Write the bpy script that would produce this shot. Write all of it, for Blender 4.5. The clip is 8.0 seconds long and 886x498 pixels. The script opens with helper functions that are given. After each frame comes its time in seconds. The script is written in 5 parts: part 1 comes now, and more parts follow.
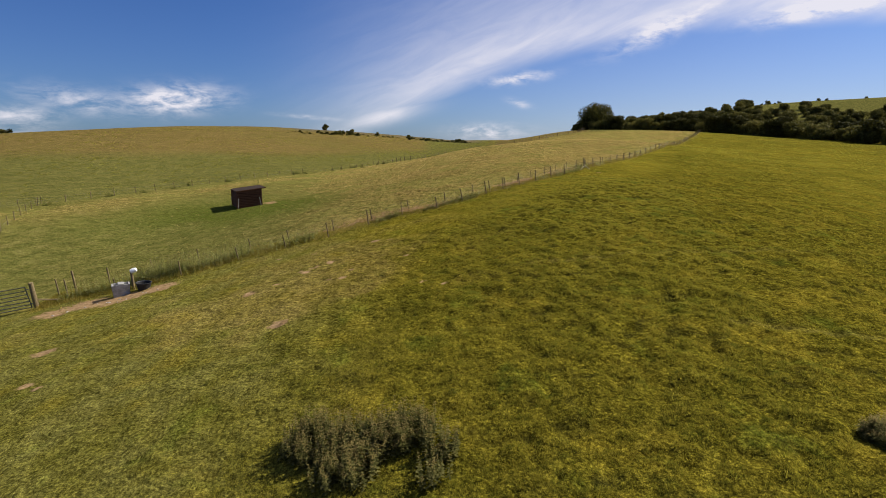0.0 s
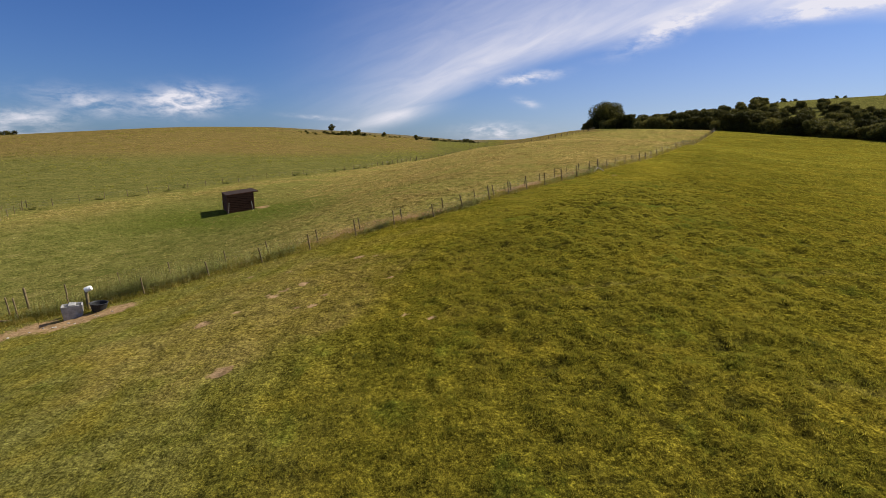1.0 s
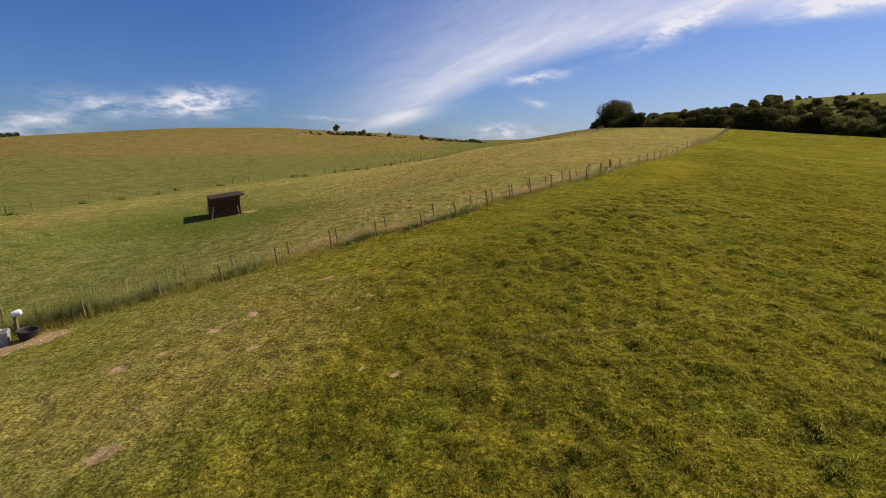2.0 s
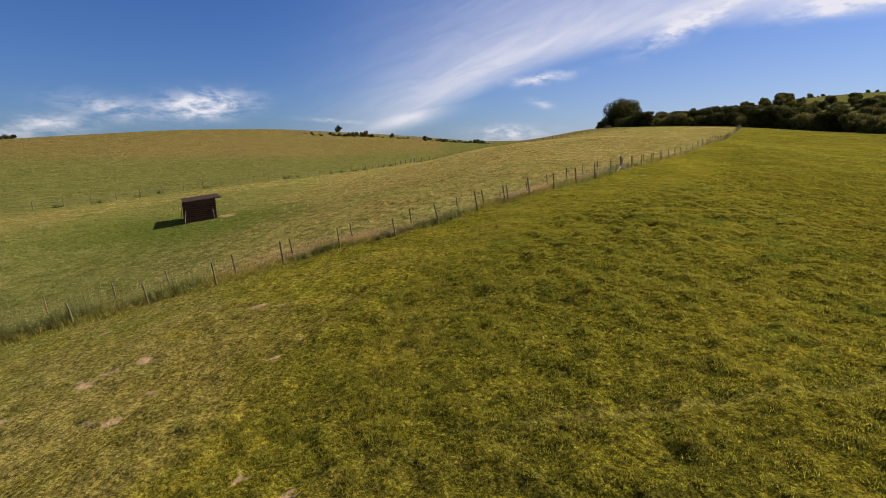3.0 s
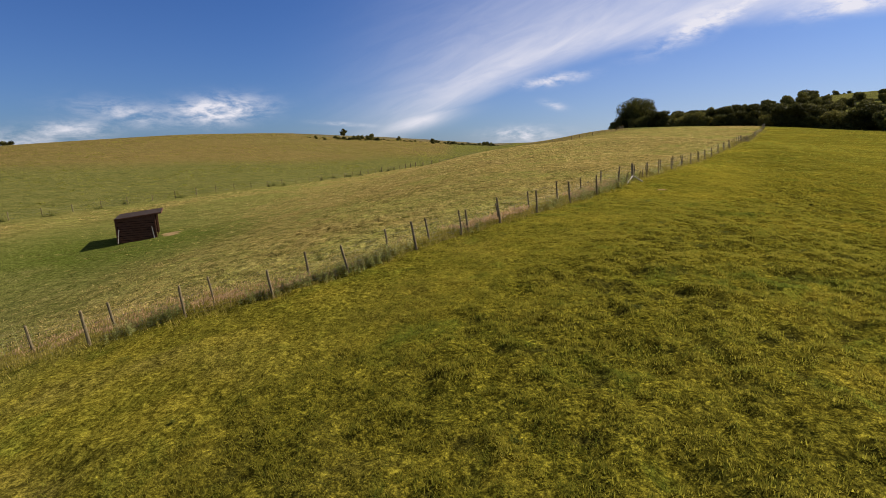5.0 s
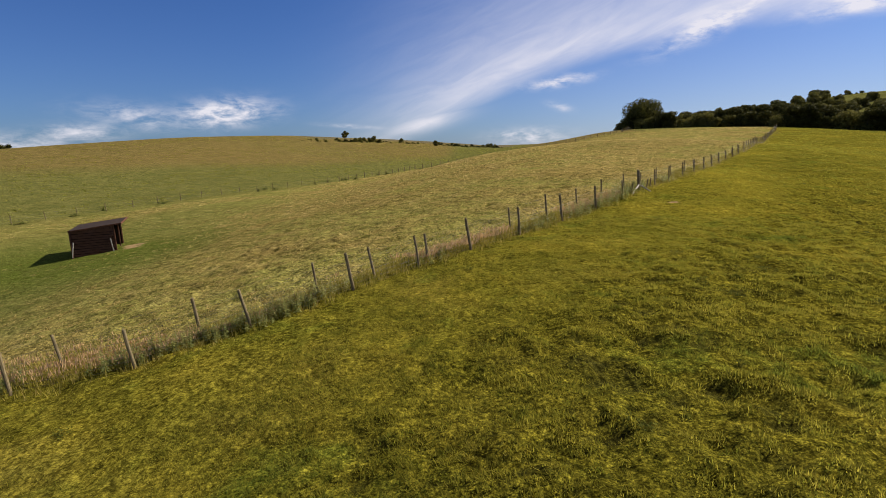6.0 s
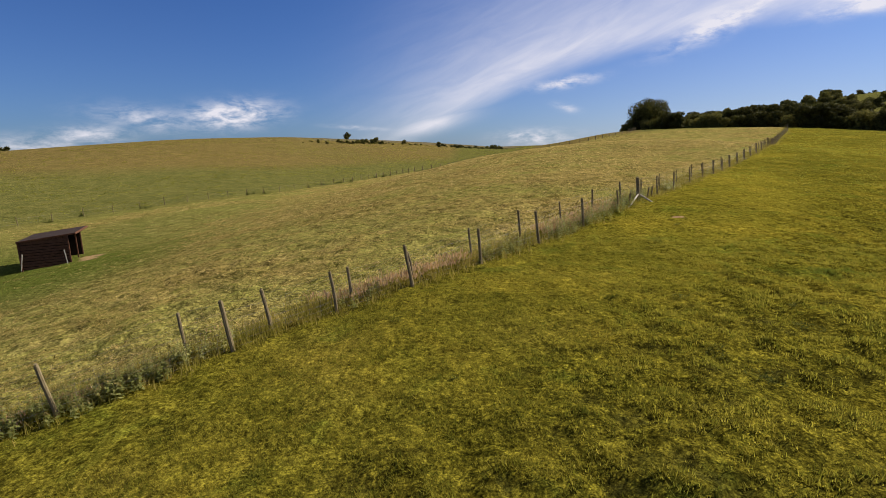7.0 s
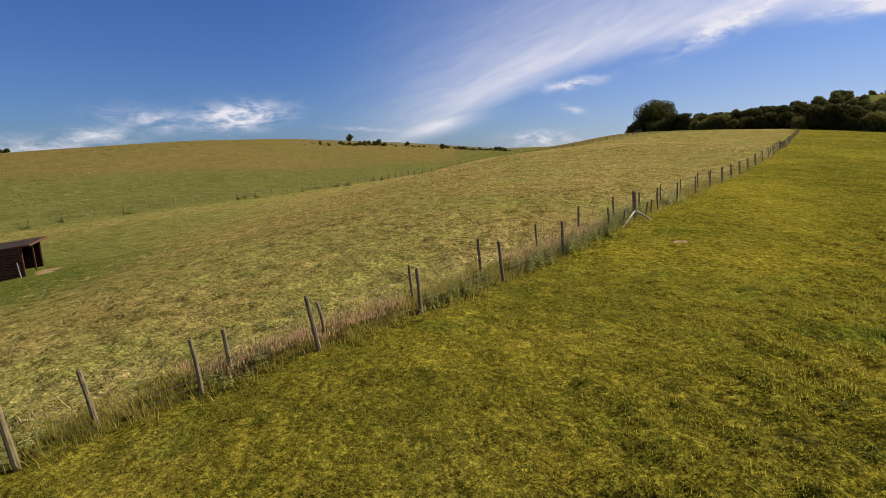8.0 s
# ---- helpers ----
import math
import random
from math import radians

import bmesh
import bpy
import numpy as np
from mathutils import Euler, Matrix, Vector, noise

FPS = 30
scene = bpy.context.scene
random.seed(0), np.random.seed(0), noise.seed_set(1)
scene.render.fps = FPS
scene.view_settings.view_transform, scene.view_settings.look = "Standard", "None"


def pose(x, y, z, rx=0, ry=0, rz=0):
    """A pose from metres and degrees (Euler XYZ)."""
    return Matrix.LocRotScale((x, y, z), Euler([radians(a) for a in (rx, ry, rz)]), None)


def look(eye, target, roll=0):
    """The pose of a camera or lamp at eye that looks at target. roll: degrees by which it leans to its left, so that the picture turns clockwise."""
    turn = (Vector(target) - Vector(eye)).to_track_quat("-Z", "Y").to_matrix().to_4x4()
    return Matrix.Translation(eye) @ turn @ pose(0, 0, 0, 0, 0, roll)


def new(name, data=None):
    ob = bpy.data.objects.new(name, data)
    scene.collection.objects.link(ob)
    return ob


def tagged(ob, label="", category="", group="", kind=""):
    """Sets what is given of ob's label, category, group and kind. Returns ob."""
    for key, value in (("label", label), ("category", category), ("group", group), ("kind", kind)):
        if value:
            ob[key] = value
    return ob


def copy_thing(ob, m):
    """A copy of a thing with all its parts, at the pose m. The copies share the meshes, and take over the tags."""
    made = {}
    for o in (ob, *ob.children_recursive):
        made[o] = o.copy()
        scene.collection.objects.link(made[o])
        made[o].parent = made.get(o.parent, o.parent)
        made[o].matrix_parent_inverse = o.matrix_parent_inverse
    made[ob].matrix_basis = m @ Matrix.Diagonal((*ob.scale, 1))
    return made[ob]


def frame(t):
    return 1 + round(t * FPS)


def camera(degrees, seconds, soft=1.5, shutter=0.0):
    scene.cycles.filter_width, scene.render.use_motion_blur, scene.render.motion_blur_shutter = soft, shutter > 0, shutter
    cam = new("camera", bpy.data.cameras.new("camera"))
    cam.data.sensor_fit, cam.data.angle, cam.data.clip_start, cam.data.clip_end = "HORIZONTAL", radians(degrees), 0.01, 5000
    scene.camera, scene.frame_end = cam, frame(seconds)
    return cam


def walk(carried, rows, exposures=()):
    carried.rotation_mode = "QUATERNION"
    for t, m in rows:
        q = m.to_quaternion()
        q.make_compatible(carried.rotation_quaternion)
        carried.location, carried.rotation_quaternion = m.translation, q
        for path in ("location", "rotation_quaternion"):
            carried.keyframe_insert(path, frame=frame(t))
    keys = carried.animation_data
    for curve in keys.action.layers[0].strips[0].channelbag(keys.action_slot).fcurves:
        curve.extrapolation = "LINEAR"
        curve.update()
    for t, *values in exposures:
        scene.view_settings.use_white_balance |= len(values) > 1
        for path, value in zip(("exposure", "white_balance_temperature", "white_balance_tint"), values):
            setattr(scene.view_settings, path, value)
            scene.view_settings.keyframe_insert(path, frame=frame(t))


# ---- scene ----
# ---------------------------------------------------------------- camera
cam = camera(83.9, 8.0, soft=0.8)
EYE, TILT = 6.0, -12.0
ROWS = [
    (0.0, 0.000, 0.000, 0.000, 0.000, 0.000, 0.000),
    (0.5, 0.353, 2.159, 0.485, 0.504, -0.005, -0.006),
    (1.0, 0.790, 4.329, 0.963, 0.998, -0.012, -0.010),
    (1.5, 1.262, 6.458, 1.429, 1.483, -0.030, 0.013),
    (3.0, 2.966, 14.289, 2.459, 2.539, 0.191, 0.167),
    (3.5, 3.744, 16.588, 2.846, 2.931, 0.253, 0.217),
    (4.0, 4.521, 18.761, 3.368, 3.329, 0.309, 0.260),
    (4.5, 5.297, 21.012, 3.971, 3.716, 0.373, 0.293),
    (6.0, 7.434, 27.987, 5.701, 4.714, 0.678, 0.334),
    (6.5, 8.249, 30.040, 6.203, 5.074, 0.750, 0.308),
    (7.0, 9.054, 32.053, 6.668, 5.415, 0.818, 0.274),
    (7.5, 9.813, 33.935, 7.133, 5.766, 0.869, 0.217),
    (8.0, 10.494, 35.538, 7.713, 6.086, 0.969, 0.122),
]
walk(cam, [(t, pose(0, 0, EYE, TILT) @ pose(x, y, z, 90 + pitch, roll, yaw)) for t, x, y, z, yaw, pitch, roll in ROWS])

# ---------------------------------------------------------------- sky and sun
SUN_AZ, SUN_EL = 62.0, 42.0          # degrees clockwise from ahead, degrees above the horizon
scene.view_settings.exposure = 0.62


def sky():
    world = bpy.data.worlds.new("sky")
    scene.world = world
    world.use_nodes = True
    nt = world.node_tree
    nt.nodes.clear()
    N = lambda kind: nt.nodes.new(kind)
    L = nt.links.new

    def m(op, a, b=None, c=None):
        n = N("ShaderNodeMath")
        n.operation = op
        for i, v in enumerate((a, b, c)):
            if v is None:
                continue
            if isinstance(v, (int, float)):
                n.inputs[i].default_value = v
            else:
                L(v, n.inputs[i])
        return n.outputs[0]

    tex = N("ShaderNodeTexSky")
    tex.sky_type = "NISHITA"
    tex.sun_disc = False
    tex.sun_elevation, tex.sun_rotation = radians(SUN_EL), radians(SUN_AZ)
    tex.air_density, tex.dust_density, tex.ozone_density = 1.0, 0.6, 2.2
    co = N("ShaderNodeTexCoord")
    sep = N("ShaderNodeSeparateXYZ")
    L(co.outputs["Generated"], sep.inputs[0])
    az = m("MULTIPLY", m("ARCTAN2", sep.outputs[0], sep.outputs[1]), 57.2958)
    el = m("MULTIPLY", m("ARCSINE", sep.outputs[2]), 57.2958)

    def noise_at(a, e, sa, se, detail=6.0, rough=0.6, seed=0.0, warp=0.4):
        v = N("ShaderNodeCombineXYZ")
        L(m("MULTIPLY", a, sa), v.inputs[0])
        L(m("MULTIPLY", e, se), v.inputs[1])
        v.inputs[2].default_value = seed
        n = N("ShaderNodeTexNoise")
        n.inputs["Scale"].default_value = 1.0
        n.inputs["Detail"].default_value = detail
        n.inputs["Roughness"].default_value = rough
        n.inputs["Distortion"].default_value = warp
        L(v.outputs[0], n.inputs["Vector"])
        return n.outputs["Fac"]

    def ramp(v, lo, hi):
        n = N("ShaderNodeMapRange")
        n.interpolation_type = "SMOOTHSTEP"
        n.inputs[1].default_value, n.inputs[2].default_value = lo, hi
        L(v, n.inputs[0])
        return n.outputs[0]

    def blob(a0, e0, ra, re, turn):
        """An oval of soft edge round one bearing and height; turn: degrees by which its long axis climbs."""
        c, s = math.cos(radians(turn)), math.sin(radians(turn))
        da, de = m("SUBTRACT", az, a0), m("SUBTRACT", el, e0)
        u = m("ADD", m("MULTIPLY", da, c / ra), m("MULTIPLY", de, s / ra))
        w = m("ADD", m("MULTIPLY", da, -s / re), m("MULTIPLY", de, c / re))
        d = m("ADD", m("MULTIPLY", u, u), m("MULTIPLY", w, w))
        return m("POWER", 2.718, m("MULTIPLY", d, -1.0))

    # the long veil of high cloud, streaked along its run
    c, s = math.cos(radians(20)), math.sin(radians(20))
    along = m("ADD", m("MULTIPLY", az, c), m("MULTIPLY", el, s))
    across = m("ADD", m("MULTIPLY", az, -s), m("MULTIPLY", el, c))
    fine = noise_at(along, across, 0.13, 0.62, 7.0, 0.58, 3.0, 0.8)
    broad = noise_at(along, across, 0.07, 0.25, 4.0, 0.5, 7.0, 0.3)
    edge = m("ADD", m("ADD", m("MULTIPLY", az, 0.42), m("MULTIPLY", m("MULTIPLY", az, az), -0.0075)), 5.3)
    above = m("ADD", m("SUBTRACT", el, edge), m("MULTIPLY", m("SUBTRACT", broad, 0.5), 1.6))
    veil = m("MULTIPLY", ramp(above, -1.0, 2.2), m("POWER", 2.718, m("MULTIPLY", m("MAXIMUM", above, 0.0), -0.15)))
    veil = m("MULTIPLY", veil, ramp(az, -27.0, 4.0))
    veil = m("MAXIMUM", veil, m("MULTIPLY", blob(-7.0, 3.0, 4.6, 0.9, 13), 0.9))
    veil = m("MULTIPLY", veil, m("ADD", 0.74, m("MULTIPLY", ramp(fine, 0.25, 0.75), 0.36)))
    puffs = None
    for k, strength in (((-27.6, 4.3, 3.8, 1.15, 5), 1.6), ((-35.0, 3.8, 4.0, 1.0, -6), 0.7), ((-40.5, 2.3, 3.4, 0.8, 5), 0.8), ((8.2, 7.0, 2.9, 0.5, 6), 1.15),
                        ((8.4, 4.4, 1.2, 0.35, -15), 0.7), ((22.3, 11.0, 4.2, 0.9, 20), 0.9), ((36.5, 11.6, 5.0, 0.75, 5), 1.5), ((5.0, 1.4, 3.4, 0.7, 0), 0.9),
                        ((-15.0, 2.9, 2.6, 0.2, -4), 0.5), ((-44.0, 1.2, 5.0, 1.0, 0), 0.8)):
        b = m("MULTIPLY", blob(*k), strength)
        puffs = b if puffs is None else m("MAXIMUM", puffs, b)
    wisp = noise_at(az, el, 0.40, 1.0, 8.0, 0.62, 11.0, 0.25)
    puffs = m("MULTIPLY", puffs, ramp(wisp, 0.30, 0.74))
    haze = m("MULTIPLY", m("POWER", 2.718, m("MULTIPLY", m("ABSOLUTE", el), -0.13)), m("ADD", 0.10, m("MULTIPLY", ramp(az, -20.0, 35.0), 0.40)))
    # thin high cloud added above the view, to give whiter fill light
    overhead_fill = m("MULTIPLY", ramp(el, 17.0, 42.0), m("MULTIPLY", ramp(noise_at(along, across, 0.05, 0.09, 5.0, 0.55, 17.0), 0.3, 0.7), 0.4))
    cover = m("MINIMUM", m("ADD", m("ADD", m("ADD", m("MULTIPLY", veil, 0.85), puffs), haze), overhead_fill), 0.92)
    tint = N("ShaderNodeMix")
    tint.data_type, tint.blend_type = "RGBA", "MULTIPLY"
    tint.inputs[0].default_value = 1.0
    L(tex.outputs[0], tint.inputs[6])
    tint.inputs[7].default_value = (0.305, 0.575, 1.09, 1)
    mix = N("ShaderNodeMix")
    mix.data_type = "RGBA"
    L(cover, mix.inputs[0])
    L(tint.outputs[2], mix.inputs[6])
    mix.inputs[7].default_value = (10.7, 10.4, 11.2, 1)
    bg = N("ShaderNodeBackground")
    bg.inputs[1].default_value = 0.052
    L(mix.outputs[2], bg.inputs[0])
    out = N("ShaderNodeOutputWorld")
    L(bg.outputs[0], out.inputs[0])


sky()
sun = new("sun", bpy.data.lights.new("sun", "SUN"))
sun.data.energy, sun.data.angle, sun.data.color = 5.0, radians(0.6), (1.0, 0.93, 0.80)
_a, _e = radians(SUN_AZ), radians(SUN_EL)
sun.matrix_world = look((0, 0, 0), (-math.sin(_a) * math.cos(_e), -math.cos(_a) * math.cos(_e), -math.sin(_e)))
sun.location = (60, 30, 80)

# ---------------------------------------------------------------- the lie of the land
# near ground: a quartic in two squeezed coordinates
NEAR = [-5.018, 2.287, -1.733, 2.446, -1.121, 6.523, 2.499, -2.962, 1.885, -10.017, 0.244, 4.797, -5.441, -0.382, 3.659]
# far ground by bearing: foot of the slope, its brow, and what lies behind (metres out, height)
FAR = np.array([
    (-180, 110, -9.0, 260, -10.0, 500, -12.0), (-120, 100, -6.0, 280, -3.0, 520, -9.0), (-75, 95, -5.0, 290, 4.0, 520, -6.0), (-48, 95, -3.6, 300, 8.0, 540, -3.0),
    (-37, 97, -2.9, 312, 12.6, 560, 2.0), (-28, 112, -2.4, 340, 16.6, 600, 6.0), (-19, 126, -1.4, 380, 18.4, 640, 8.0), (-13, 142, -1.3, 415, 17.0, 660, 8.0),
    (-8, 165, -0.7, 440, 15.6, 700, 9.0), (-4, 200, 0.0, 460, 13.4, 800, 10.0), (0, 242, 1.2, 480, 10.8, 1100, 13.0), (3, 250, 3.2, 500, 7.6, 1200, 15.2),
    (8.7, 200, 6.6, 300, 9.2, 1200, 14.6), (14, 180, 7.6, 300, 14.1, 430, 16.0), (19.4, 150, 7.0, 260, 12.9, 420, 21.0), (26.7, 125, 5.2, 228, 11.2, 420, 26.5),
    (32, 115, 3.4, 228, 9.2, 420, 33.0), (41.3, 110, 1.8, 200, 6.0, 420, 34.0), (60, 110, -2.0, 180, 2.5, 420, 31.0), (95, 110, -6.0, 170, -3.0, 420, 18.0), (180, 110, -9.0, 260, -10.0, 500, -12.0)])
_g = np.arange(-180, 181, 0.5)
_k = np.exp(-0.5 * (np.arange(-8, 9) * 0.5 / 1.6) ** 2)
_k /= _k.sum()
LANES = [np.convolve(np.pad(np.interp(_g, FAR[:, 0], FAR[:, i]), 8, mode="edge"), _k, mode="valid") for i in range(1, 7)]


def smooth(v, lo, hi):
    u = np.clip((v - lo) / (hi - lo), 0, 1)
    return u * u * (3 - 2 * u)


def land(x, y):
    """The ground's height."""
    x, y = np.asarray(x, float), np.asarray(y, float)
    a, b = np.arctan(x / 40), np.arctan((y - 35) / 40)
    near, k = EYE + 0 * x, 0
    for i in range(5):
        for j in range(5 - i):
            near = near + NEAR[k] * a ** i * b ** j
            k += 1
    r, az = np.hypot(x, y), np.degrees(np.arctan2(x, y))
    r1, z1, r2, z2, r3, z3 = (np.interp(az, _g, lane) for lane in LANES)
    u = np.clip((r - r1) / (r2 - r1), 0, 1)
    far = z1 + (z2 - z1) * (0.45 * u + 0.55 * u * u * (3 - 2 * u))
    far = far + (z3 - z2) * smooth(r, r2, r3) - 0.012 * np.maximum(r - r3, 0)
    w = smooth(r, 0.55 * r1, 1.0 * r1)
    knoll = 0.45 * np.exp(-((x + 26) / 14) ** 2 - ((y - 69) / 10) ** 2)
    return near * (1 - w) + far * w + knoll


def ground_z(x, y):
    return float(land(x, y))

# ---- END LAND ----

# ---------------------------------------------------------------- materials


class Mat:
    """A node material with short ways to write nodes."""

    def __init__(self, name):
        self.m = bpy.data.materials.new(name)
        self.m.use_nodes = True
        self.nt = self.m.node_tree
        self.nt.nodes.clear()
        self.out = self.nt.nodes.new("ShaderNodeOutputMaterial")
        self.pos = self.nt.nodes.new("ShaderNodeNewGeometry").outputs["Position"]
        self.obj = self.nt.nodes.new("ShaderNodeTexCoord").outputs["Object"]

    def n(self, kind, **ins):
        nd = self.nt.nodes.new(kind)
        for k, v in ins.items():
            self.plug(nd.inputs[k.replace("_", " ")], v)
        return nd

    def plug(self, sock, v):
        if isinstance(v, bpy.types.NodeSocket):
            self.nt.links.new(v, sock)
        elif isinstance(v, tuple) and len(v) == 3 and sock.type == "RGBA":
            sock.default_value = (*v, 1)
        else:
            sock.default_value = v

    def noise(self, scale, detail=4.0, rough=0.55, vec=None, warp=0.0, stretch=None):
        vec = self.pos if vec is None else vec
        if stretch:
            mp = self.n("ShaderNodeMapping", Vector=vec, Scale=stretch)
            vec = mp.outputs[0]
        return self.n("ShaderNodeTexNoise", Vector=vec, Scale=scale, Detail=detail, Roughness=rough, Distortion=warp).outputs["Fac"]

    def math(self, op, a, b=0.0):
        nd = self.nt.nodes.new("ShaderNodeMath")
        nd.operation = op
        self.plug(nd.inputs[0], a)
        self.plug(nd.inputs[1], b)
        return nd.outputs[0]

    def range(self, v, lo, hi, a=0.0, b=1.0):
        nd = self.nt.nodes.new("ShaderNodeMapRange")
        nd.interpolation_type = "SMOOTHSTEP"
        for i, q in enumerate((v, lo, hi, a, b)):
            self.plug(nd.inputs[i], q)
        return nd.outputs[0]

    def mix(self, f, a, b, mode="MIX"):
        nd = self.nt.nodes.new("ShaderNodeMix")
        nd.data_type = "RGBA"
        nd.blend_type = mode
        for i, q in ((0, f), (6, a), (7, b)):
            self.plug(nd.inputs[i], q)
        return nd.outputs[2]

    def ramp(self, f, *stops):
        nd = self.nt.nodes.new("ShaderNodeValToRGB")
        self.plug(nd.inputs[0], f)
        e = nd.color_ramp.elements
        while len(e) < len(stops):
            e.new(0.5)
        for el, (p, c) in zip(e, stops):
            el.position, el.color = p, (*c, 1)
        return nd.outputs[0]

    def attr(self, name):
        nd = self.nt.nodes.new("ShaderNodeAttribute")
        nd.attribute_name = name
        return nd.outputs["Fac"]

    def random(self):
        return self.nt.nodes.new("ShaderNodeObjectInfo").outputs["Random"]

    def island(self):
        return self.nt.nodes.new("ShaderNodeNewGeometry").outputs["Random Per Island"]

    def bump(self, h, strength=0.5, dist=0.02):
        return self.n("ShaderNodeBump", Height=h, Strength=strength, Distance=dist).outputs[0]

    def surface(self, color, rough=0.8, metal=0.0, normal=None, spec=0.3):
        b = self.n("ShaderNodeBsdfPrincipled")
        self.plug(b.inputs["Base Color"], color)
        self.plug(b.inputs["Roughness"], rough)
        self.plug(b.inputs["Metallic"], metal)
        self.plug(b.inputs["Specular IOR Level"], spec)
        if normal is not None:
            self.plug(b.inputs["Normal"], normal)
        self.nt.links.new(b.outputs[0], self.out.inputs[0])
        return self.m

    def leaf(self, color, thin=0.35, rough=0.6, spec=0.05):
        """A leaf: part of the light goes through."""
        b = self.n("ShaderNodeBsdfPrincipled")
        self.plug(b.inputs["Base Color"], color)
        self.plug(b.inputs["Roughness"], rough)
        self.plug(b.inputs["Specular IOR Level"], spec)
        t = self.n("ShaderNodeBsdfTranslucent")
        self.plug(t.inputs[0], color)
        mx = self.n("ShaderNodeMixShader")
        mx.inputs[0].default_value = thin
        self.nt.links.new(b.outputs[0], mx.inputs[1])
        self.nt.links.new(t.outputs[0], mx.inputs[2])
        self.nt.links.new(mx.outputs[0], self.out.inputs[0])
        return self.m


def ground_material():
    m = Mat("grassland")
    pale, hill, dry, bare, lush, green = (m.attr(k) for k in ("pale", "hill", "dry", "bare", "lush", "shelter_green"))
    thatch = m.attr("thatch")
    huge, big, mid, small, grain = m.noise(0.018, 4), m.noise(0.11, 4, 0.6), m.noise(0.55, 5, 0.6), m.noise(2.6, 5, 0.65), m.noise(14, 4, 0.7)
    clump = m.noise(1.9, 4, 0.62)
    rough = m.attr("rough")
    field = m.ramp(mid, (0.28, (0.076, 0.070, 0.008)), (0.5, (0.109, 0.093, 0.011)), (0.74, (0.145, 0.118, 0.016)))
    field = m.mix(m.range(big, 0.42, 0.66, 0.0, 0.7), field, (0.185, 0.150, 0.017))
    field = m.mix(m.math("MULTIPLY", m.range(clump, 0.53, 0.64), m.range(rough, 0.0, 1.0, 0.25, 0.7)), field, (0.050, 0.052, 0.006))
    field = m.mix(m.math("MULTIPLY", m.range(small, 0.54, 0.75), 0.45), field, (0.050, 0.058, 0.006))
    field = m.mix(m.math("MULTIPLY", m.range(grain, 0.5, 0.8), 0.4), field, (0.235, 0.185, 0.030))
    # litter: its near-black stop paints the shade between blades into the ground
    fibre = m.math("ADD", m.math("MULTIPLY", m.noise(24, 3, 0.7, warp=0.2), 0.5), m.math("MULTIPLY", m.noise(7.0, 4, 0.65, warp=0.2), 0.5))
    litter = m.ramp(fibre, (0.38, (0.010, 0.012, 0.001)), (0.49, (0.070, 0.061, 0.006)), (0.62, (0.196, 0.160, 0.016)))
    litter = m.mix(m.math("MULTIPLY", m.range(mid, 0.35, 0.7), 0.4), litter, m.mix(0.5, litter, (0.22, 0.165, 0.020)))
    # shade of small hollows painted nearly black, strongest on rough turf
    shaded_hollow = m.noise(4.2, 5, 0.68, stretch=(0.75, 1.25, 1.0))
    litter = m.mix(m.math("MULTIPLY", m.range(shaded_hollow, 0.54, 0.63), m.range(rough, 0.0, 1.0, 0.10, 0.75)), litter, (0.009, 0.010, 0.002))
    # rough turf darkened for the shade in the gaps between its tussocks
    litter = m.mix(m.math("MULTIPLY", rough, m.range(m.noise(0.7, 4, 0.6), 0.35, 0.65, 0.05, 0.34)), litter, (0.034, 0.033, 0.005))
    wan = m.math("MULTIPLY", m.attr("wan"), m.range(mid, 0.3, 0.7, 0.25, 0.7))
    field = m.mix(wan, field, (0.135, 0.132, 0.040))
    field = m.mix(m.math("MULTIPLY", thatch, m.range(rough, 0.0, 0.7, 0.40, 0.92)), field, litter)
    field = m.mix(m.math("MULTIPLY", m.range(m.noise(0.30, 5, 0.62), 0.50, 0.68), 0.32), field, (0.225, 0.165, 0.018))
    field = m.mix(m.math("MULTIPLY", m.range(m.noise(0.42, 5, 0.65, warp=0.5), 0.54, 0.70), 0.42), field, (0.085, 0.104, 0.012))
    # trodden hollows: dark soil and the shade inside them in one colour
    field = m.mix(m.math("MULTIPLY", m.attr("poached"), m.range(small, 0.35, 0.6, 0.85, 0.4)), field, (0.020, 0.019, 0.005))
    field = m.mix(m.math("MULTIPLY", m.attr("track"), 0.55), field, (0.165, 0.140, 0.032))
    hay = m.ramp(mid, (0.30, (0.143, 0.112, 0.029)), (0.52, (0.225, 0.167, 0.050)), (0.75, (0.313, 0.228, 0.083)))
    streak = m.noise(1.2, 5, 0.65, warp=0.3, stretch=(0.6, 1.2, 1.0))
    hay = m.mix(m.math("MULTIPLY", m.range(streak, 0.52, 0.70), 0.6), hay, (0.36, 0.275, 0.080))
    straw = m.noise(7.0, 6, 0.75, warp=1.5, stretch=(0.7, 1.2, 1.0))
    hay = m.mix(m.math("MULTIPLY", m.range(straw, 0.53, 0.66), 0.65), hay, (0.42, 0.32, 0.115))
    hay = m.mix(m.math("MULTIPLY", m.range(straw, 0.49, 0.38), 0.85), hay, (0.045, 0.036, 0.007))
    hay = m.mix(m.math("MULTIPLY", m.range(clump, 0.52, 0.64), 0.75), hay, (0.070, 0.056, 0.010))
    hay = m.mix(m.math("MULTIPLY", m.range(m.noise(0.45, 4, 0.6), 0.55, 0.72), 0.45), hay, (0.110, 0.100, 0.016))
    hay = m.mix(m.math("MULTIPLY", m.range(small, 0.5, 0.72), 0.4), hay, (0.10, 0.095, 0.014))
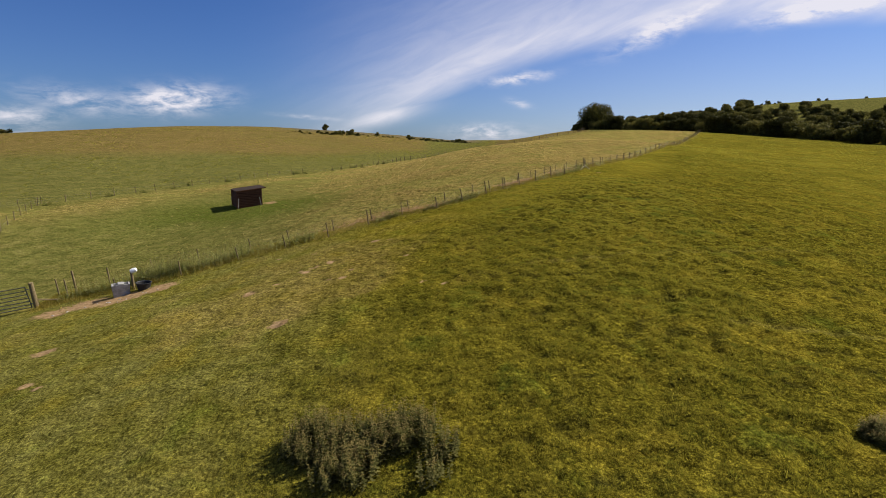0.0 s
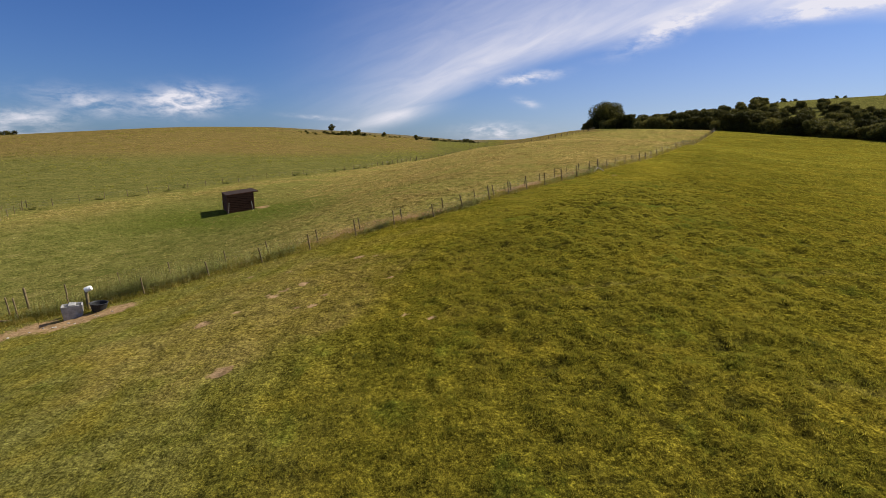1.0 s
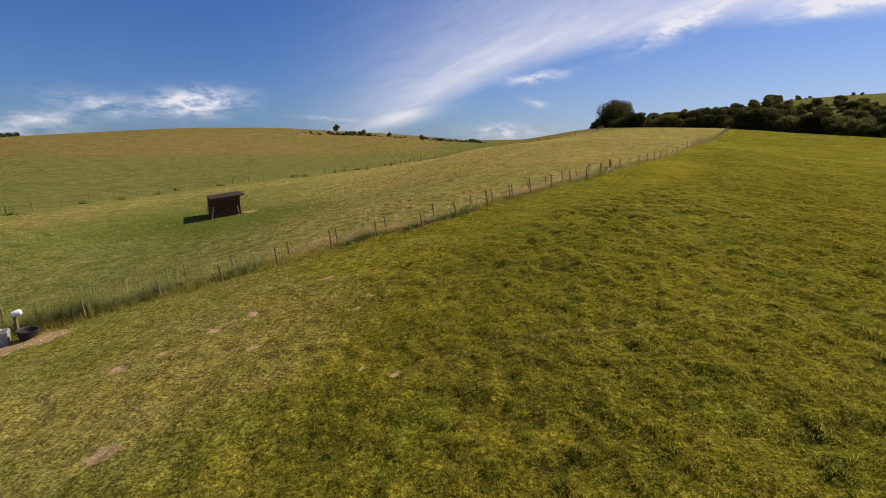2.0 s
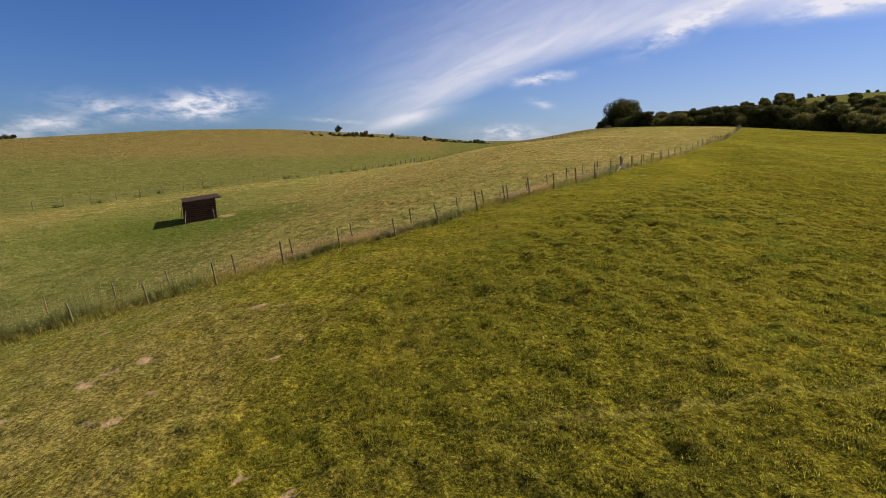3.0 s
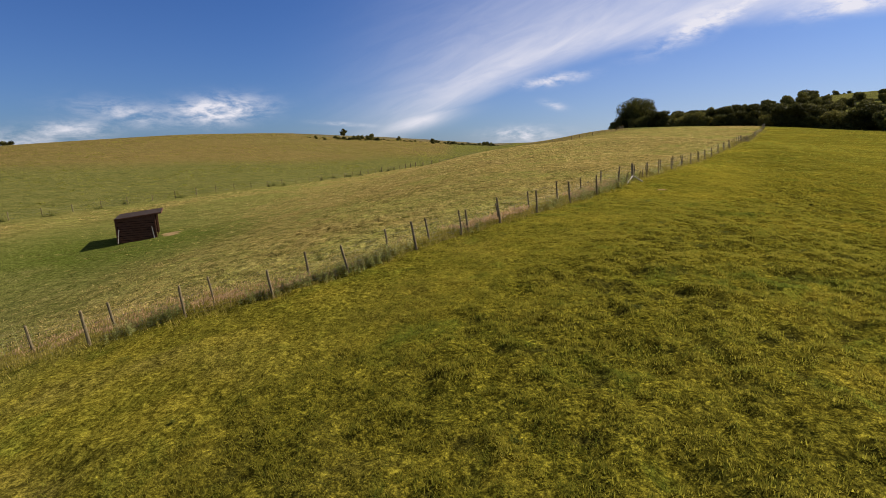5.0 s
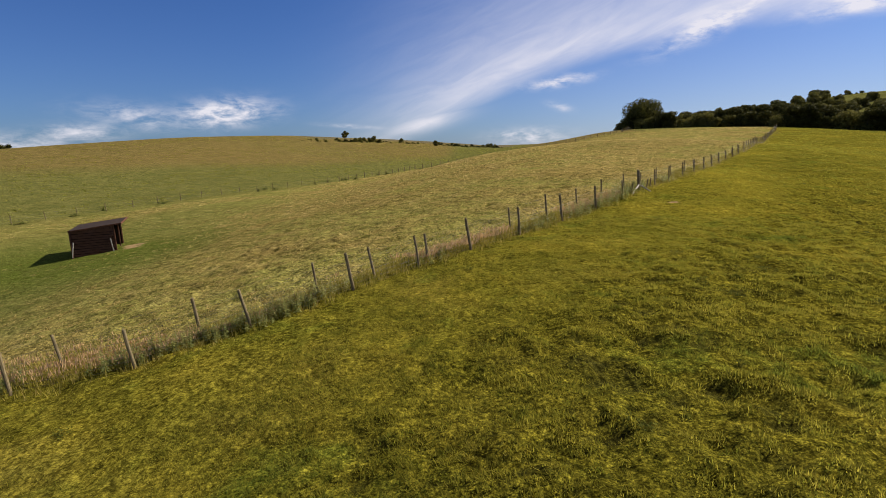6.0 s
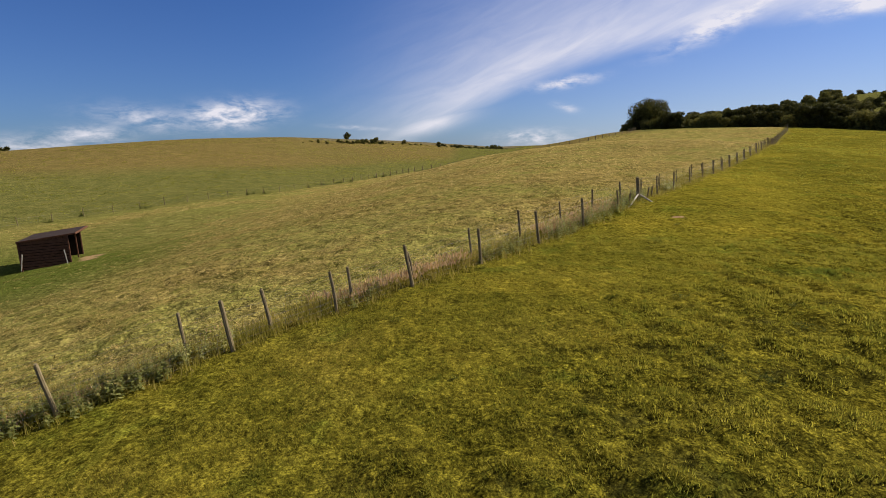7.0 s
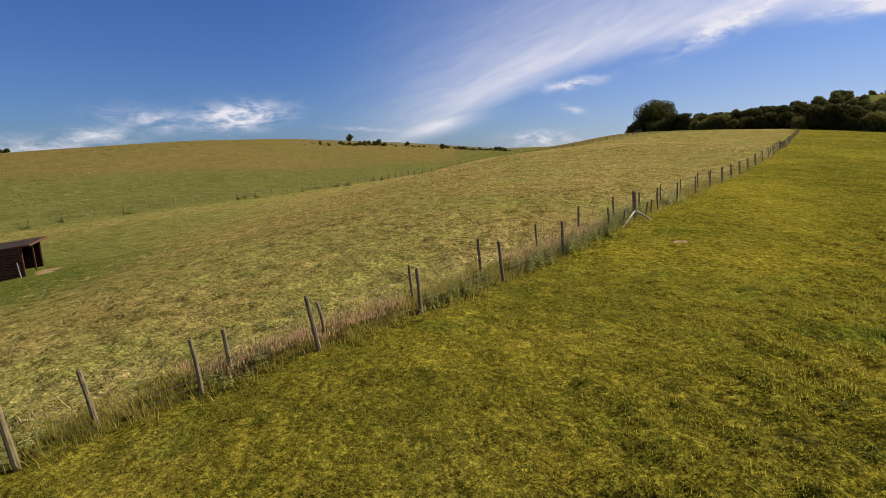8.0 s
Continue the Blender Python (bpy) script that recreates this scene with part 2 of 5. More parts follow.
    hay = m.mix(m.range(big, 0.38, 0.60, 0.0, 0.6), hay, (0.165, 0.162, 0.036))
    fresh = m.attr("fresh")
    hay = m.mix(m.math("MULTIPLY", fresh, 0.85), hay, m.ramp(mid, (0.3, (0.069, 0.076, 0.018)), (0.55, (0.120, 0.116, 0.029)), (0.75, (0.178, 0.155, 0.050))))
    hay = m.mix(m.math("MULTIPLY", fresh, m.math("MULTIPLY", m.range(clump, 0.53, 0.66), 0.6)), hay, (0.05, 0.056, 0.008))
    hay = m.mix(m.math("MULTIPLY", green, m.range(mid, 0.25, 0.6, 0.35, 0.85)), hay, (0.066, 0.084, 0.012))
    down = m.ramp(m.noise(0.35, 5, 0.6), (0.3, (0.084, 0.085, 0.022)), (0.7, (0.141, 0.128, 0.036)))
    ochre = m.ramp(m.noise(0.22, 5, 0.6), (0.3, (0.118, 0.089, 0.028)), (0.7, (0.182, 0.129, 0.042)))
    down = m.mix(m.math("MULTIPLY", lush, m.range(huge, 0.28, 0.6, 0.7, 1.0)), down, ochre)
    down = m.mix(m.math("MULTIPLY", m.range(m.noise(0.8, 4, 0.7, stretch=(0.6, 1.4, 1.0)), 0.52, 0.66), 0.62), down, (0.040, 0.042, 0.006))
    col = m.mix(pale, field, hay)
    down = m.mix(m.attr("fallow"), down, (0.120, 0.098, 0.052))
    col = m.mix(hill, col, down)
    col = m.mix(m.math("MULTIPLY", dry, m.range(mid, 0.2, 0.7, 0.45, 1.0)), col, (0.235, 0.162, 0.050))
    # blades, gaps and tufts as grain at three sizes, the gaps' shade multiplied in
    blade, tuft, drift = m.noise(34, 3, 0.7), m.noise(10, 4, 0.7), m.noise(2.8, 5, 0.68)
    speck = m.math("MULTIPLY", m.range(blade, 0.36, 0.64, 0.50, 1.42), m.range(tuft, 0.37, 0.63, 0.50, 1.40))
    speck = m.math("MULTIPLY", speck, m.range(drift, 0.38, 0.62, 0.78, 1.22))
    col = m.mix(1.0, col, speck, "MULTIPLY")
    soil = m.ramp(small, (0.3, (0.18, 0.112, 0.052)), (0.7, (0.34, 0.225, 0.120)))
    col = m.mix(m.range(m.math("ADD", bare, m.math("MULTIPLY", m.math("SUBTRACT", m.noise(3.6, 6, 0.75), 0.5), 1.7)), 0.40, 0.75), col, soil)
    knobs, crumbs = m.noise(3.4, 2, 0.5), m.noise(11, 2, 0.5)
    hgt = m.math("ADD", m.math("MULTIPLY", knobs, 1.5), m.math("MULTIPLY", crumbs, 0.55))
    hgt = m.math("ADD", hgt, m.math("MULTIPLY", m.math("MULTIPLY", shaded_hollow, thatch), -0.8))
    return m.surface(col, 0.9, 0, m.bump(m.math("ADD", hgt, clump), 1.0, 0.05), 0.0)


def grass_material(name, a, b, c, thin=0.3, green=None):
    m = Mat(name)
    f = m.math("ADD", m.math("MULTIPLY", m.island(), 0.30), m.math("MULTIPLY", m.noise(0.6, 4, 0.6), 0.45))
    f = m.math("ADD", f, m.math("MULTIPLY", m.noise(5.0, 3, 0.6), 0.35))
    col = m.ramp(f, (0.34, a), (0.55, b), (0.76, c))
    if green:
        col = m.mix(m.math("MULTIPLY", m.range(m.noise(0.42, 5, 0.65, warp=0.5), 0.55, 0.70), 0.75), col, green)
        col = m.mix(m.math("MULTIPLY", m.range(m.noise(2.3, 4, 0.6), 0.56, 0.68), 0.6), col, tuple(0.55 * v for v in green))
    return m.leaf(col, thin, 0.8, 0.05)


def wood_material(name, dark, light, grain=9.0):
    m = Mat(name)
    g = m.noise(grain, 6, 0.65, vec=m.obj, warp=0.6, stretch=(6, 6, 0.5))
    st = m.noise(3.0, 4, 0.6, vec=m.obj)
    col = m.mix(m.range(g, 0.3, 0.72), dark, light)
    col = m.mix(m.math("MULTIPLY", m.range(st, 0.5, 0.75), 0.5), col, tuple(0.5 * v for v in dark))
    col = m.mix(m.math("MULTIPLY", m.random(), 0.35), col, tuple(0.7 * v for v in light))
    return m.surface(col, 0.85, 0, m.bump(g, 0.5, 0.01), 0.06)


def foliage_material(name, a, b, c, thin=0.22):
    m = Mat(name)
    f = m.math("ADD", m.math("MULTIPLY", m.island(), 0.6), m.math("MULTIPLY", m.random(), 0.4))
    return m.leaf(m.ramp(f, (0.1, a), (0.5, b), (0.9, c)), thin, 0.75, 0.04)


def plain_material(name, a, b, rough=0.7, scale=6.0, metal=0.0, spec=0.3, bump=0.3):
    m = Mat(name)
    g, s = m.noise(scale, 6, 0.65, vec=m.obj), m.noise(scale * 7, 4, 0.6, vec=m.obj)
    f = m.math("ADD", m.math("MULTIPLY", g, 0.7), m.math("MULTIPLY", s, 0.3))
    return m.surface(m.mix(m.range(f, 0.32, 0.68), a, b), rough, metal, m.bump(s, bump, 0.006), spec)


GROUND = ground_material()
LAWN = grass_material("short_grass", (0.112, 0.119, 0.014), (0.264, 0.234, 0.026), (0.376, 0.310, 0.048), 0.68, (0.114, 0.154, 0.021))
HAY = grass_material("cut_hay", (0.13, 0.098, 0.024), (0.42, 0.305, 0.098), (0.72, 0.54, 0.23), 0.6)
REGROWTH = grass_material("paddock_regrowth", (0.087, 0.087, 0.018), (0.220, 0.192, 0.050), (0.356, 0.290, 0.096), 0.6)
TUFT = grass_material("dark_tufts", (0.083, 0.099, 0.011), (0.207, 0.207, 0.022), (0.386, 0.331, 0.047), 0.66)
STALK = grass_material("long_grass", (0.12, 0.118, 0.014), (0.28, 0.230, 0.036), (0.46, 0.345, 0.10), 0.5)
SHADE_TUFT = grass_material("stubble_tufts", (0.030, 0.026, 0.005), (0.085, 0.068, 0.014), (0.20, 0.145, 0.036), 0.35)
SEED = grass_material("seed_heads", (0.33, 0.20, 0.090), (0.47, 0.30, 0.15), (0.62, 0.43, 0.22), 0.5)
NETTLE = foliage_material("nettle_leaf", (0.045, 0.048, 0.013), (0.125, 0.118, 0.034), (0.25, 0.215, 0.075), 0.4)
NETTLE_LUSH = foliage_material("lush_nettle", (0.128, 0.146, 0.039), (0.281, 0.287, 0.085), (0.464, 0.427, 0.159), 0.6)
NETTLE_TOP = foliage_material("nettle_top", (0.12, 0.092, 0.026), (0.19, 0.150, 0.050), (0.27, 0.200, 0.075), 0.35)
WEED = foliage_material("weed_leaf", (0.034, 0.044, 0.007), (0.070, 0.078, 0.010), (0.13, 0.125, 0.020), 0.35)
POST = wood_material("weathered_post", (0.085, 0.062, 0.030), (0.28, 0.215, 0.115))
PALE_WOOD = wood_material("bleached_wood", (0.26, 0.22, 0.17), (0.52, 0.46, 0.38))
SHED_WOOD = wood_material("stained_boards", (0.030, 0.013, 0.008), (0.190, 0.088, 0.052))
GAP_SHADE = wood_material("gap_shade", (0.010, 0.006, 0.004), (0.022, 0.012, 0.008))
SHED_ROOF = plain_material("felted_roof", (0.020, 0.013, 0.010), (0.050, 0.033, 0.025), 0.95, 2.0, spec=0.1)
WIRE = plain_material("galvanised_wire", (0.12, 0.11, 0.10), (0.22, 0.21, 0.20), 0.6, 3.0, 0.6)
STEEL = plain_material("galvanised_steel", (0.09, 0.09, 0.085), (0.19, 0.19, 0.18), 0.5, 3.0, 0.6)
FLINT = plain_material("chalky_flint", (0.26, 0.23, 0.18), (0.46, 0.42, 0.36), 0.9, 9.0)
CONCRETE = plain_material("concrete", (0.19, 0.185, 0.175), (0.34, 0.33, 0.31), 0.9, 3.0)
RUBBER = plain_material("black_rubber", (0.012, 0.012, 0.013), (0.03, 0.03, 0.03), 0.6, 5.0)
WHITE = plain_material("white_plastic", (0.72, 0.72, 0.70), (0.85, 0.85, 0.83), 0.45, 4.0)
BARK = wood_material("bark", (0.040, 0.032, 0.024), (0.11, 0.09, 0.07), 3.0)
LEAF_DARK = foliage_material("wood_leaf", (0.025, 0.026, 0.007), (0.052, 0.050, 0.011), (0.118, 0.105, 0.027), 0.25)
LEAF_LIGHT = foliage_material("scrub_leaf", (0.057, 0.057, 0.014), (0.119, 0.110, 0.025), (0.225, 0.190, 0.050), 0.3)

# ---------------------------------------------------------------- helpers for building


def mesh_of(name, verts, faces, material, smooth_shade=False):
    me = bpy.data.meshes.new(name)
    me.from_pydata([tuple(v) for v in verts], [], faces)
    me.materials.append(material)
    if smooth_shade:
        me.polygons.foreach_set("use_smooth", [True] * len(me.polygons))
    me.update()
    return me


def fast_mesh(name, verts, faces, material, slots=None, index=None):
    """A mesh from arrays: faces all of one size."""
    verts, faces = np.asarray(verts, np.float32), np.asarray(faces, np.int32)
    me = bpy.data.meshes.new(name)
    me.vertices.add(len(verts))
    me.vertices.foreach_set("co", verts.ravel())
    k = faces.shape[1]
    me.loops.add(faces.size)
    me.loops.foreach_set("vertex_index", faces.ravel())
    me.polygons.add(len(faces))
    me.polygons.foreach_set("loop_start", np.arange(0, faces.size, k, dtype=np.int32))
    for q in (slots or [material]):
        me.materials.append(q)
    if index is not None:
        me.polygons.foreach_set("material_index", np.asarray(index, np.int32))
    me.update(calc_edges=True)
    me.validate()
    return me


def mesh_from(name, bm, material):
    me = bpy.data.meshes.new(name)
    bm.to_mesh(me)
    bm.free()
    me.materials.append(material)
    return me


def put(name, data, parent, m=None, label=""):
    """Links mesh data as one part under a thing."""
    ob = new(name, data)
    ob.parent = parent
    if m is not None:
        ob.matrix_basis = m
    if label:
        tagged(ob, label)
    return ob


def part(name, bm, material, parent, label=""):
    return put(name, mesh_from(name, bm, material), parent, None, label)


def add_box(bm, size, m=Matrix.Identity(4), bevel=0.0):
    r = bmesh.ops.create_cube(bm, size=1.0, matrix=m @ Matrix.Diagonal((*size, 1)))
    if bevel:
        edges = list({e for v in r["verts"] for e in v.link_edges})
        bmesh.ops.bevel(bm, geom=edges, offset=bevel, segments=2, affect="EDGES", profile=0.5)


def box(size, m=Matrix.Identity(4), bevel=0.0):
    bm = bmesh.new()
    add_box(bm, size, m, bevel)
    return bm


def tube(bm, path, radius, sides=8, cap=True):
    """A tube along points; radius: one number or one a point."""
    path = [Vector(p) for p in path]
    radii = [radius] * len(path) if isinstance(radius, (int, float)) else radius
    rings = []
    for i, p in enumerate(path):
        d = (path[min(i + 1, len(path) - 1)] - path[max(i - 1, 0)]).normalized()
        a = d.orthogonal().normalized() if abs(d.z) < 0.9 else Vector((1, 0, 0)).cross(d).normalized()
        if abs(d.z) < 0.9:
            a = d.cross(Vector((0, 0, 1))).normalized()
        b = d.cross(a)
        rings.append([bm.verts.new(p + radii[i] * (math.cos(2 * math.pi * k / sides) * a + math.sin(2 * math.pi * k / sides) * b)) for k in range(sides)])
    for r, q in zip(rings, rings[1:]):
        for k in range(sides):
            bm.faces.new((r[k], r[(k + 1) % sides], q[(k + 1) % sides], q[k]))
    if cap:
        bm.faces.new(rings[0][::-1])
        bm.faces.new(rings[-1])
    return bm


def empty(name, m, label, category, group="", kind=""):
    ob = new(name)
    ob.empty_display_size = 0.2
    ob.matrix_basis = m
    return tagged(ob, label, category, group, kind)


def lattice(x, y, seed):
    """Smooth noise from 0 to 1 on the unit grid."""
    xi, yi = np.floor(x).astype(np.int64), np.floor(y).astype(np.int64)
    fx, fy = x - xi, y - yi
    fx, fy = fx * fx * (3 - 2 * fx), fy * fy * (3 - 2 * fy)

    def h(a, b):
        n = (a * 374761393 + b * 668265263 + seed * 974711) & 0x7FFFFFFF
        n = ((n ^ (n >> 13)) * 1274126177) & 0x7FFFFFFF
        return ((n ^ (n >> 16)) & 0xFFFF) / 65535.0

    return (h(xi, yi) * (1 - fx) + h(xi + 1, yi) * fx) * (1 - fy) + (h(xi, yi + 1) * (1 - fx) + h(xi + 1, yi + 1) * fx) * fy


def cloudy(x, y, scale, seed, octaves=3):
    v, a, t = 0.0, 1.0, 0.0
    for o in range(octaves):
        v = v + a * lattice(x * scale * 2 ** o + 31.7 * o, y * scale * 2 ** o + 11.3 * o, seed + o)
        t += a
        a *= 0.5
    return v / t


def along(line, step):
    """Points at even steps along a polyline of the plan."""
    line = np.asarray(line, float)
    s = np.r_[0, np.cumsum(np.hypot(*np.diff(line, axis=0).T))]
    q = np.arange(0, s[-1] + 1e-6, step)
    return np.stack([np.interp(q, s, line[:, 0]), np.interp(q, s, line[:, 1])], 1)


def side_of(line, x, y):
    """Distance to a polyline of the plan, plus on its left."""
    best, sign = np.full(np.shape(x), 1e9), np.ones(np.shape(x))
    for (ax, ay), (bx, by) in zip(line, line[1:]):
        dx, dy = bx - ax, by - ay
        t = np.clip(((x - ax) * dx + (y - ay) * dy) / (dx * dx + dy * dy), 0, 1)
        d = np.hypot(x - ax - t * dx, y - ay - t * dy)
        c = dx * (y - ay) - dy * (x - ax)
        near = d < best
        sign = np.where(near, np.sign(c), sign)
        best = np.where(near, d, best)
    return best * sign


# ---------------------------------------------------------------- ground
# fence posts in plan, from beside the gate up the hill, then the line that they follow
NEAR_POSTS = [(-23.0, 33.4), (-18.8, 34.25), (-15.0, 35.2), (-11.6, 35.6), (-8.5, 36.0), (-5.65, 37.0), (-3.15, 37.95), (-0.45, 38.4), (1.6, 39.9), (3.7, 42.0), (5.35, 43.9), (7.0, 45.3),
              (8.8, 47.05), (10.7, 49.2), (12.6, 51.7), (14.7, 55.0), (16.4, 57.95), (18.1, 60.4), (19.8, 62.8), (22.1, 66.5), (24.3, 70.0)]
FIELD_FENCE = [(-60.0, 24.0), (-27.9, 32.6)] + NEAR_POSTS + [(26.3, 73.0), (31.0, 80.3), (40.9, 94.8), (69.5, 144.2), (85.2, 170.0), (104.0, 204.0)]
FAR_FENCE = [(-150.0, 10.0), (-90.0, 42.0), (-61.0, 74.0), (-53.0, 95.0), (-41.0, 119.0), (-27.0, 147.0), (-14.0, 190.0), (2.0, 208.0), (20.0, 214.0), (44.0, 222.0), (63.0, 238.0), (75.0, 268.0)]
TROUGH = (-21.6, 31.8)
SHELTER = (-28.3, 71.0)
PATCHES = [(-6.9, 19.5, 0.5), (-10.1, 24.6, 0.45), (-10.86, 31.78, 0.34), (-8.27, 30.79, 0.26), (-7.35, 27.38, 0.38), (-4.92, 25.53, 0.2), (-5.17, 24.42, 0.28), (-5.92, 24.6, 0.2), (-4.28, 30.79, 0.36), (-3.35, 30.53, 0.25), (-2.06, 26.41, 0.24), (-1.66, 27.46, 0.18), (-8.11, 27.09, 0.25), (0.1, 21.38, 0.22), (-0.92, 21.86, 0.2), (-8.88, 25.41, 0.3), (-6.52, 27.73, 0.28), (-21.0, 30.6, 2.0), (-19.0, 31.5, 1.7), (-23.6, 30.9, 1.8), (-25.0, 30.0, 1.4), (-18.9, 21.7, 0.7), (-25.3, 71.6, 1.3), (-24.6, 70.4, 0.9), (16.8, 53.7, 0.32), (-7.7, 26.8, 0.35), (-24.3, 29.3, 0.8), (-20.0, 30.4, 1.0), (-22.3, 30.3, 1.2), (-18.4, 31.0, 0.8), (-16.4, 17.8, 0.4), (-15.6, 17.4, 0.3)]


def graded(lo, hi, step, reach, growth=1.07):
    mid = np.arange(lo, hi, step)
    out, d = [], step
    p = 0.0
    while p < reach:
        d *= growth
        p += d
        out.append(p)
    out = np.array(out)
    return np.r_[(lo - out)[::-1], mid, mid[-1] + out]


def zones(x, y):
    """What grows where: shares from 0 to 1."""
    f, g = side_of(FIELD_FENCE, x, y), side_of(FAR_FENCE, x, y)
    wob = cloudy(x, y, 0.25, 5) - 0.5
    pale = smooth(f + 0.6 * wob, 0.2, 1.2)
    hill = smooth(g + 4 * wob, -1.0, 3.0)
    r, az = np.hypot(x, y), np.degrees(np.arctan2(x, y))
    hill = np.where((az > 12) | (az < -150), smooth(r + 6 * wob, 236, 250), hill)
    lush = smooth(land(x, y) + 3.0 * (cloudy(x, y, 0.02, 9) - 0.5), 1.2, 4.2) * (az < 16) * (1 - smooth(az, -3, -1) * (1 - smooth(az, 4, 7)))
    u, v = 0.94 * x + 0.34 * y, 0.94 * y - 0.34 * x
    dry = smooth(0.6 * cloudy(0.4 * u, v, 0.22, 21) + 0.4 * cloudy(x, y, 0.5, 22) + 0.38 * np.exp(-((x + 8) / 7) ** 2 - ((y - 26) / 8) ** 2), 0.60, 0.84) * 0.42 * (1 - pale) * np.exp(-np.maximum(x + 2, 0) / 6) * smooth(y, 8, 15)
    bare = np.zeros(np.shape(x))
    for px, py, s in PATCHES:
        bare = np.maximum(bare, np.exp(-(((x - px) / s) ** 2 + ((y - py) / (0.8 * s)) ** 2)))
    sx, sy = SHELTER
    green = np.exp(-(((x - sx - 2) / 15) ** 2 + ((y - sy + 4) / 8.5) ** 2)) * smooth(cloudy(x, y, 0.12, 33), 0.15, 0.6)
    return pale, hill, dry, bare, lush, np.clip(1.3 * green, 0, 1)


def freshness(x, y):
    """Share of the paddock that has greened again, towards its low side."""
    band = side_of(FAR_FENCE, x, y)
    return (1 - smooth(x + 0.22 * (y - 60) + 9 * (cloudy(x, y, 0.06, 23) - 0.5), -26, -6)) * (1 - 0.7 * np.exp(-((band + 9) / 7) ** 2))


def fallow(x, y):
    """The grey-brown field that begins behind the scrub on the brow of the down."""
    r, az = np.hypot(x, y), np.degrees(np.arctan2(x, y))
    return smooth(r - np.interp(az, _g, LANES[2]), -62, -50) * smooth(az, -19, -15) * (1 - smooth(az, 3, 5))


def sward(x, y):
    """How thick the tufted turf stands, from 0 to 1."""
    return np.exp(-(np.hypot(x - 7, y - 34) / 48) ** 3) * (0.45 + 0.55 * smooth(x, -14, 3))


def roughness(x, y):
    """Where the turf is poached and tussocky, along the side of the field away from the fence."""
    wob = cloudy(x, y, 0.12, 27) - 0.5
    return smooth(-side_of(FIELD_FENCE, x, y) + 6 * wob, 3.0, 8.5) * smooth(x + 8 * wob, -12, 7)


TRACK = [(9.98, 16.41), (11.59, 16.04), (13.16, 15.78), (14.85, 15.53), (19.92, 14.78)]
UPPER_TRACK = [(2.0, 22.35), (4.9, 22.76), (7.24, 23.04), (9.5, 23.36), (12.0, 23.8), (16.0, 24.3), (23.0, 25.0)]


def track(x, y):
    """A narrow path trodden across the field."""
    wob = 0.4 * (cloudy(x, y, 0.6, 29) - 0.5)
    a, b = side_of(TRACK, x, y), side_of(UPPER_TRACK, x, y)
    ends = smooth(x, 9, 11), smooth(x, 2.5, 5) * (1 - smooth(x, 16, 22))
    return np.maximum(np.exp(-((a + wob) / 0.15) ** 2) * ends[0], np.exp(-((b + wob) / 0.15) ** 2) * ends[1]) * (0.4 + 0.6 * cloudy(x, y, 0.7, 30))


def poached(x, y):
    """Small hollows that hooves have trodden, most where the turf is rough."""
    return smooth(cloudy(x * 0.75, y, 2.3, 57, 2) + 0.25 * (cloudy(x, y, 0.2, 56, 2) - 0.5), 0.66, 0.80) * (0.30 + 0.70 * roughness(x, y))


def relief(x, y):
    """Hummocks and terraced tracks of the near turf."""
    near = np.exp(-(np.hypot(x - 5, y - 35) / 60) ** 2)
    h = 0.16 * (cloudy(x, y, 0.9, 41) - 0.5) + 0.09 * (cloudy(x, y, 1.9, 42, 1) - 0.5) + 0.22 * (cloudy(x * 0.4, y, 0.16, 43, 2) - 0.5)
    r, f = roughness(x, y), side_of(FIELD_FENCE, x, y)
    lumps = np.where(f < 0.3, 0.12 + 0.17 * r, 0.28 * (1 - 0.6 * freshness(x, y)))
    h = h * (0.55 + 0.45 * r) + lumps * (cloudy(x, y, 2.4, 44, 2) - 0.5)
    h = h - 0.10 * track(x, y)
    return near * (h - 0.05 * poached(x, y))


def turf(x, y):
    return land(x, y) + relief(x, y)


def build_ground():
    xs, ys = graded(-28, 38, 0.17, 3600), graded(5, 66, 0.17, 3600)
    X, Y = np.meshgrid(xs, ys)
    Z = turf(X, Y)
    nx, ny = len(xs), len(ys)
    i = np.arange(nx * ny).reshape(ny, nx)
    quads = np.stack([i[:-1, :-1], i[:-1, 1:], i[1:, 1:], i[1:, :-1]], -1).reshape(-1, 4)
    me = fast_mesh("ground", np.stack([X.ravel(), Y.ravel(), Z.ravel()], 1), quads, GROUND)
    me.polygons.foreach_set("use_smooth", [True] * len(me.polygons))
    for name, v in zip(("pale", "hill", "dry", "bare", "lush", "shelter_green", "thatch", "fresh", "fallow", "rough", "track", "poached", "wan"), (*zones(X.ravel(), Y.ravel()), sward(X.ravel(), Y.ravel()), freshness(X.ravel(), Y.ravel()), fallow(X.ravel(), Y.ravel()), roughness(X.ravel(), Y.ravel()), track(X.ravel(), Y.ravel()), poached(X.ravel(), Y.ravel()) * sward(X.ravel(), Y.ravel()), 1 - smooth(X.ravel() + 0.2 * Y.ravel(), -4, 4))):
        a = me.attributes.new(name, "FLOAT", "POINT")
        a.data.foreach_set("value", np.asarray(v, np.float32))
    tagged(new("ground", me), "olive green grazed hillside pasture with bare patches", "ground", kind="structure")


build_ground()

# ---------------------------------------------------------------- fences


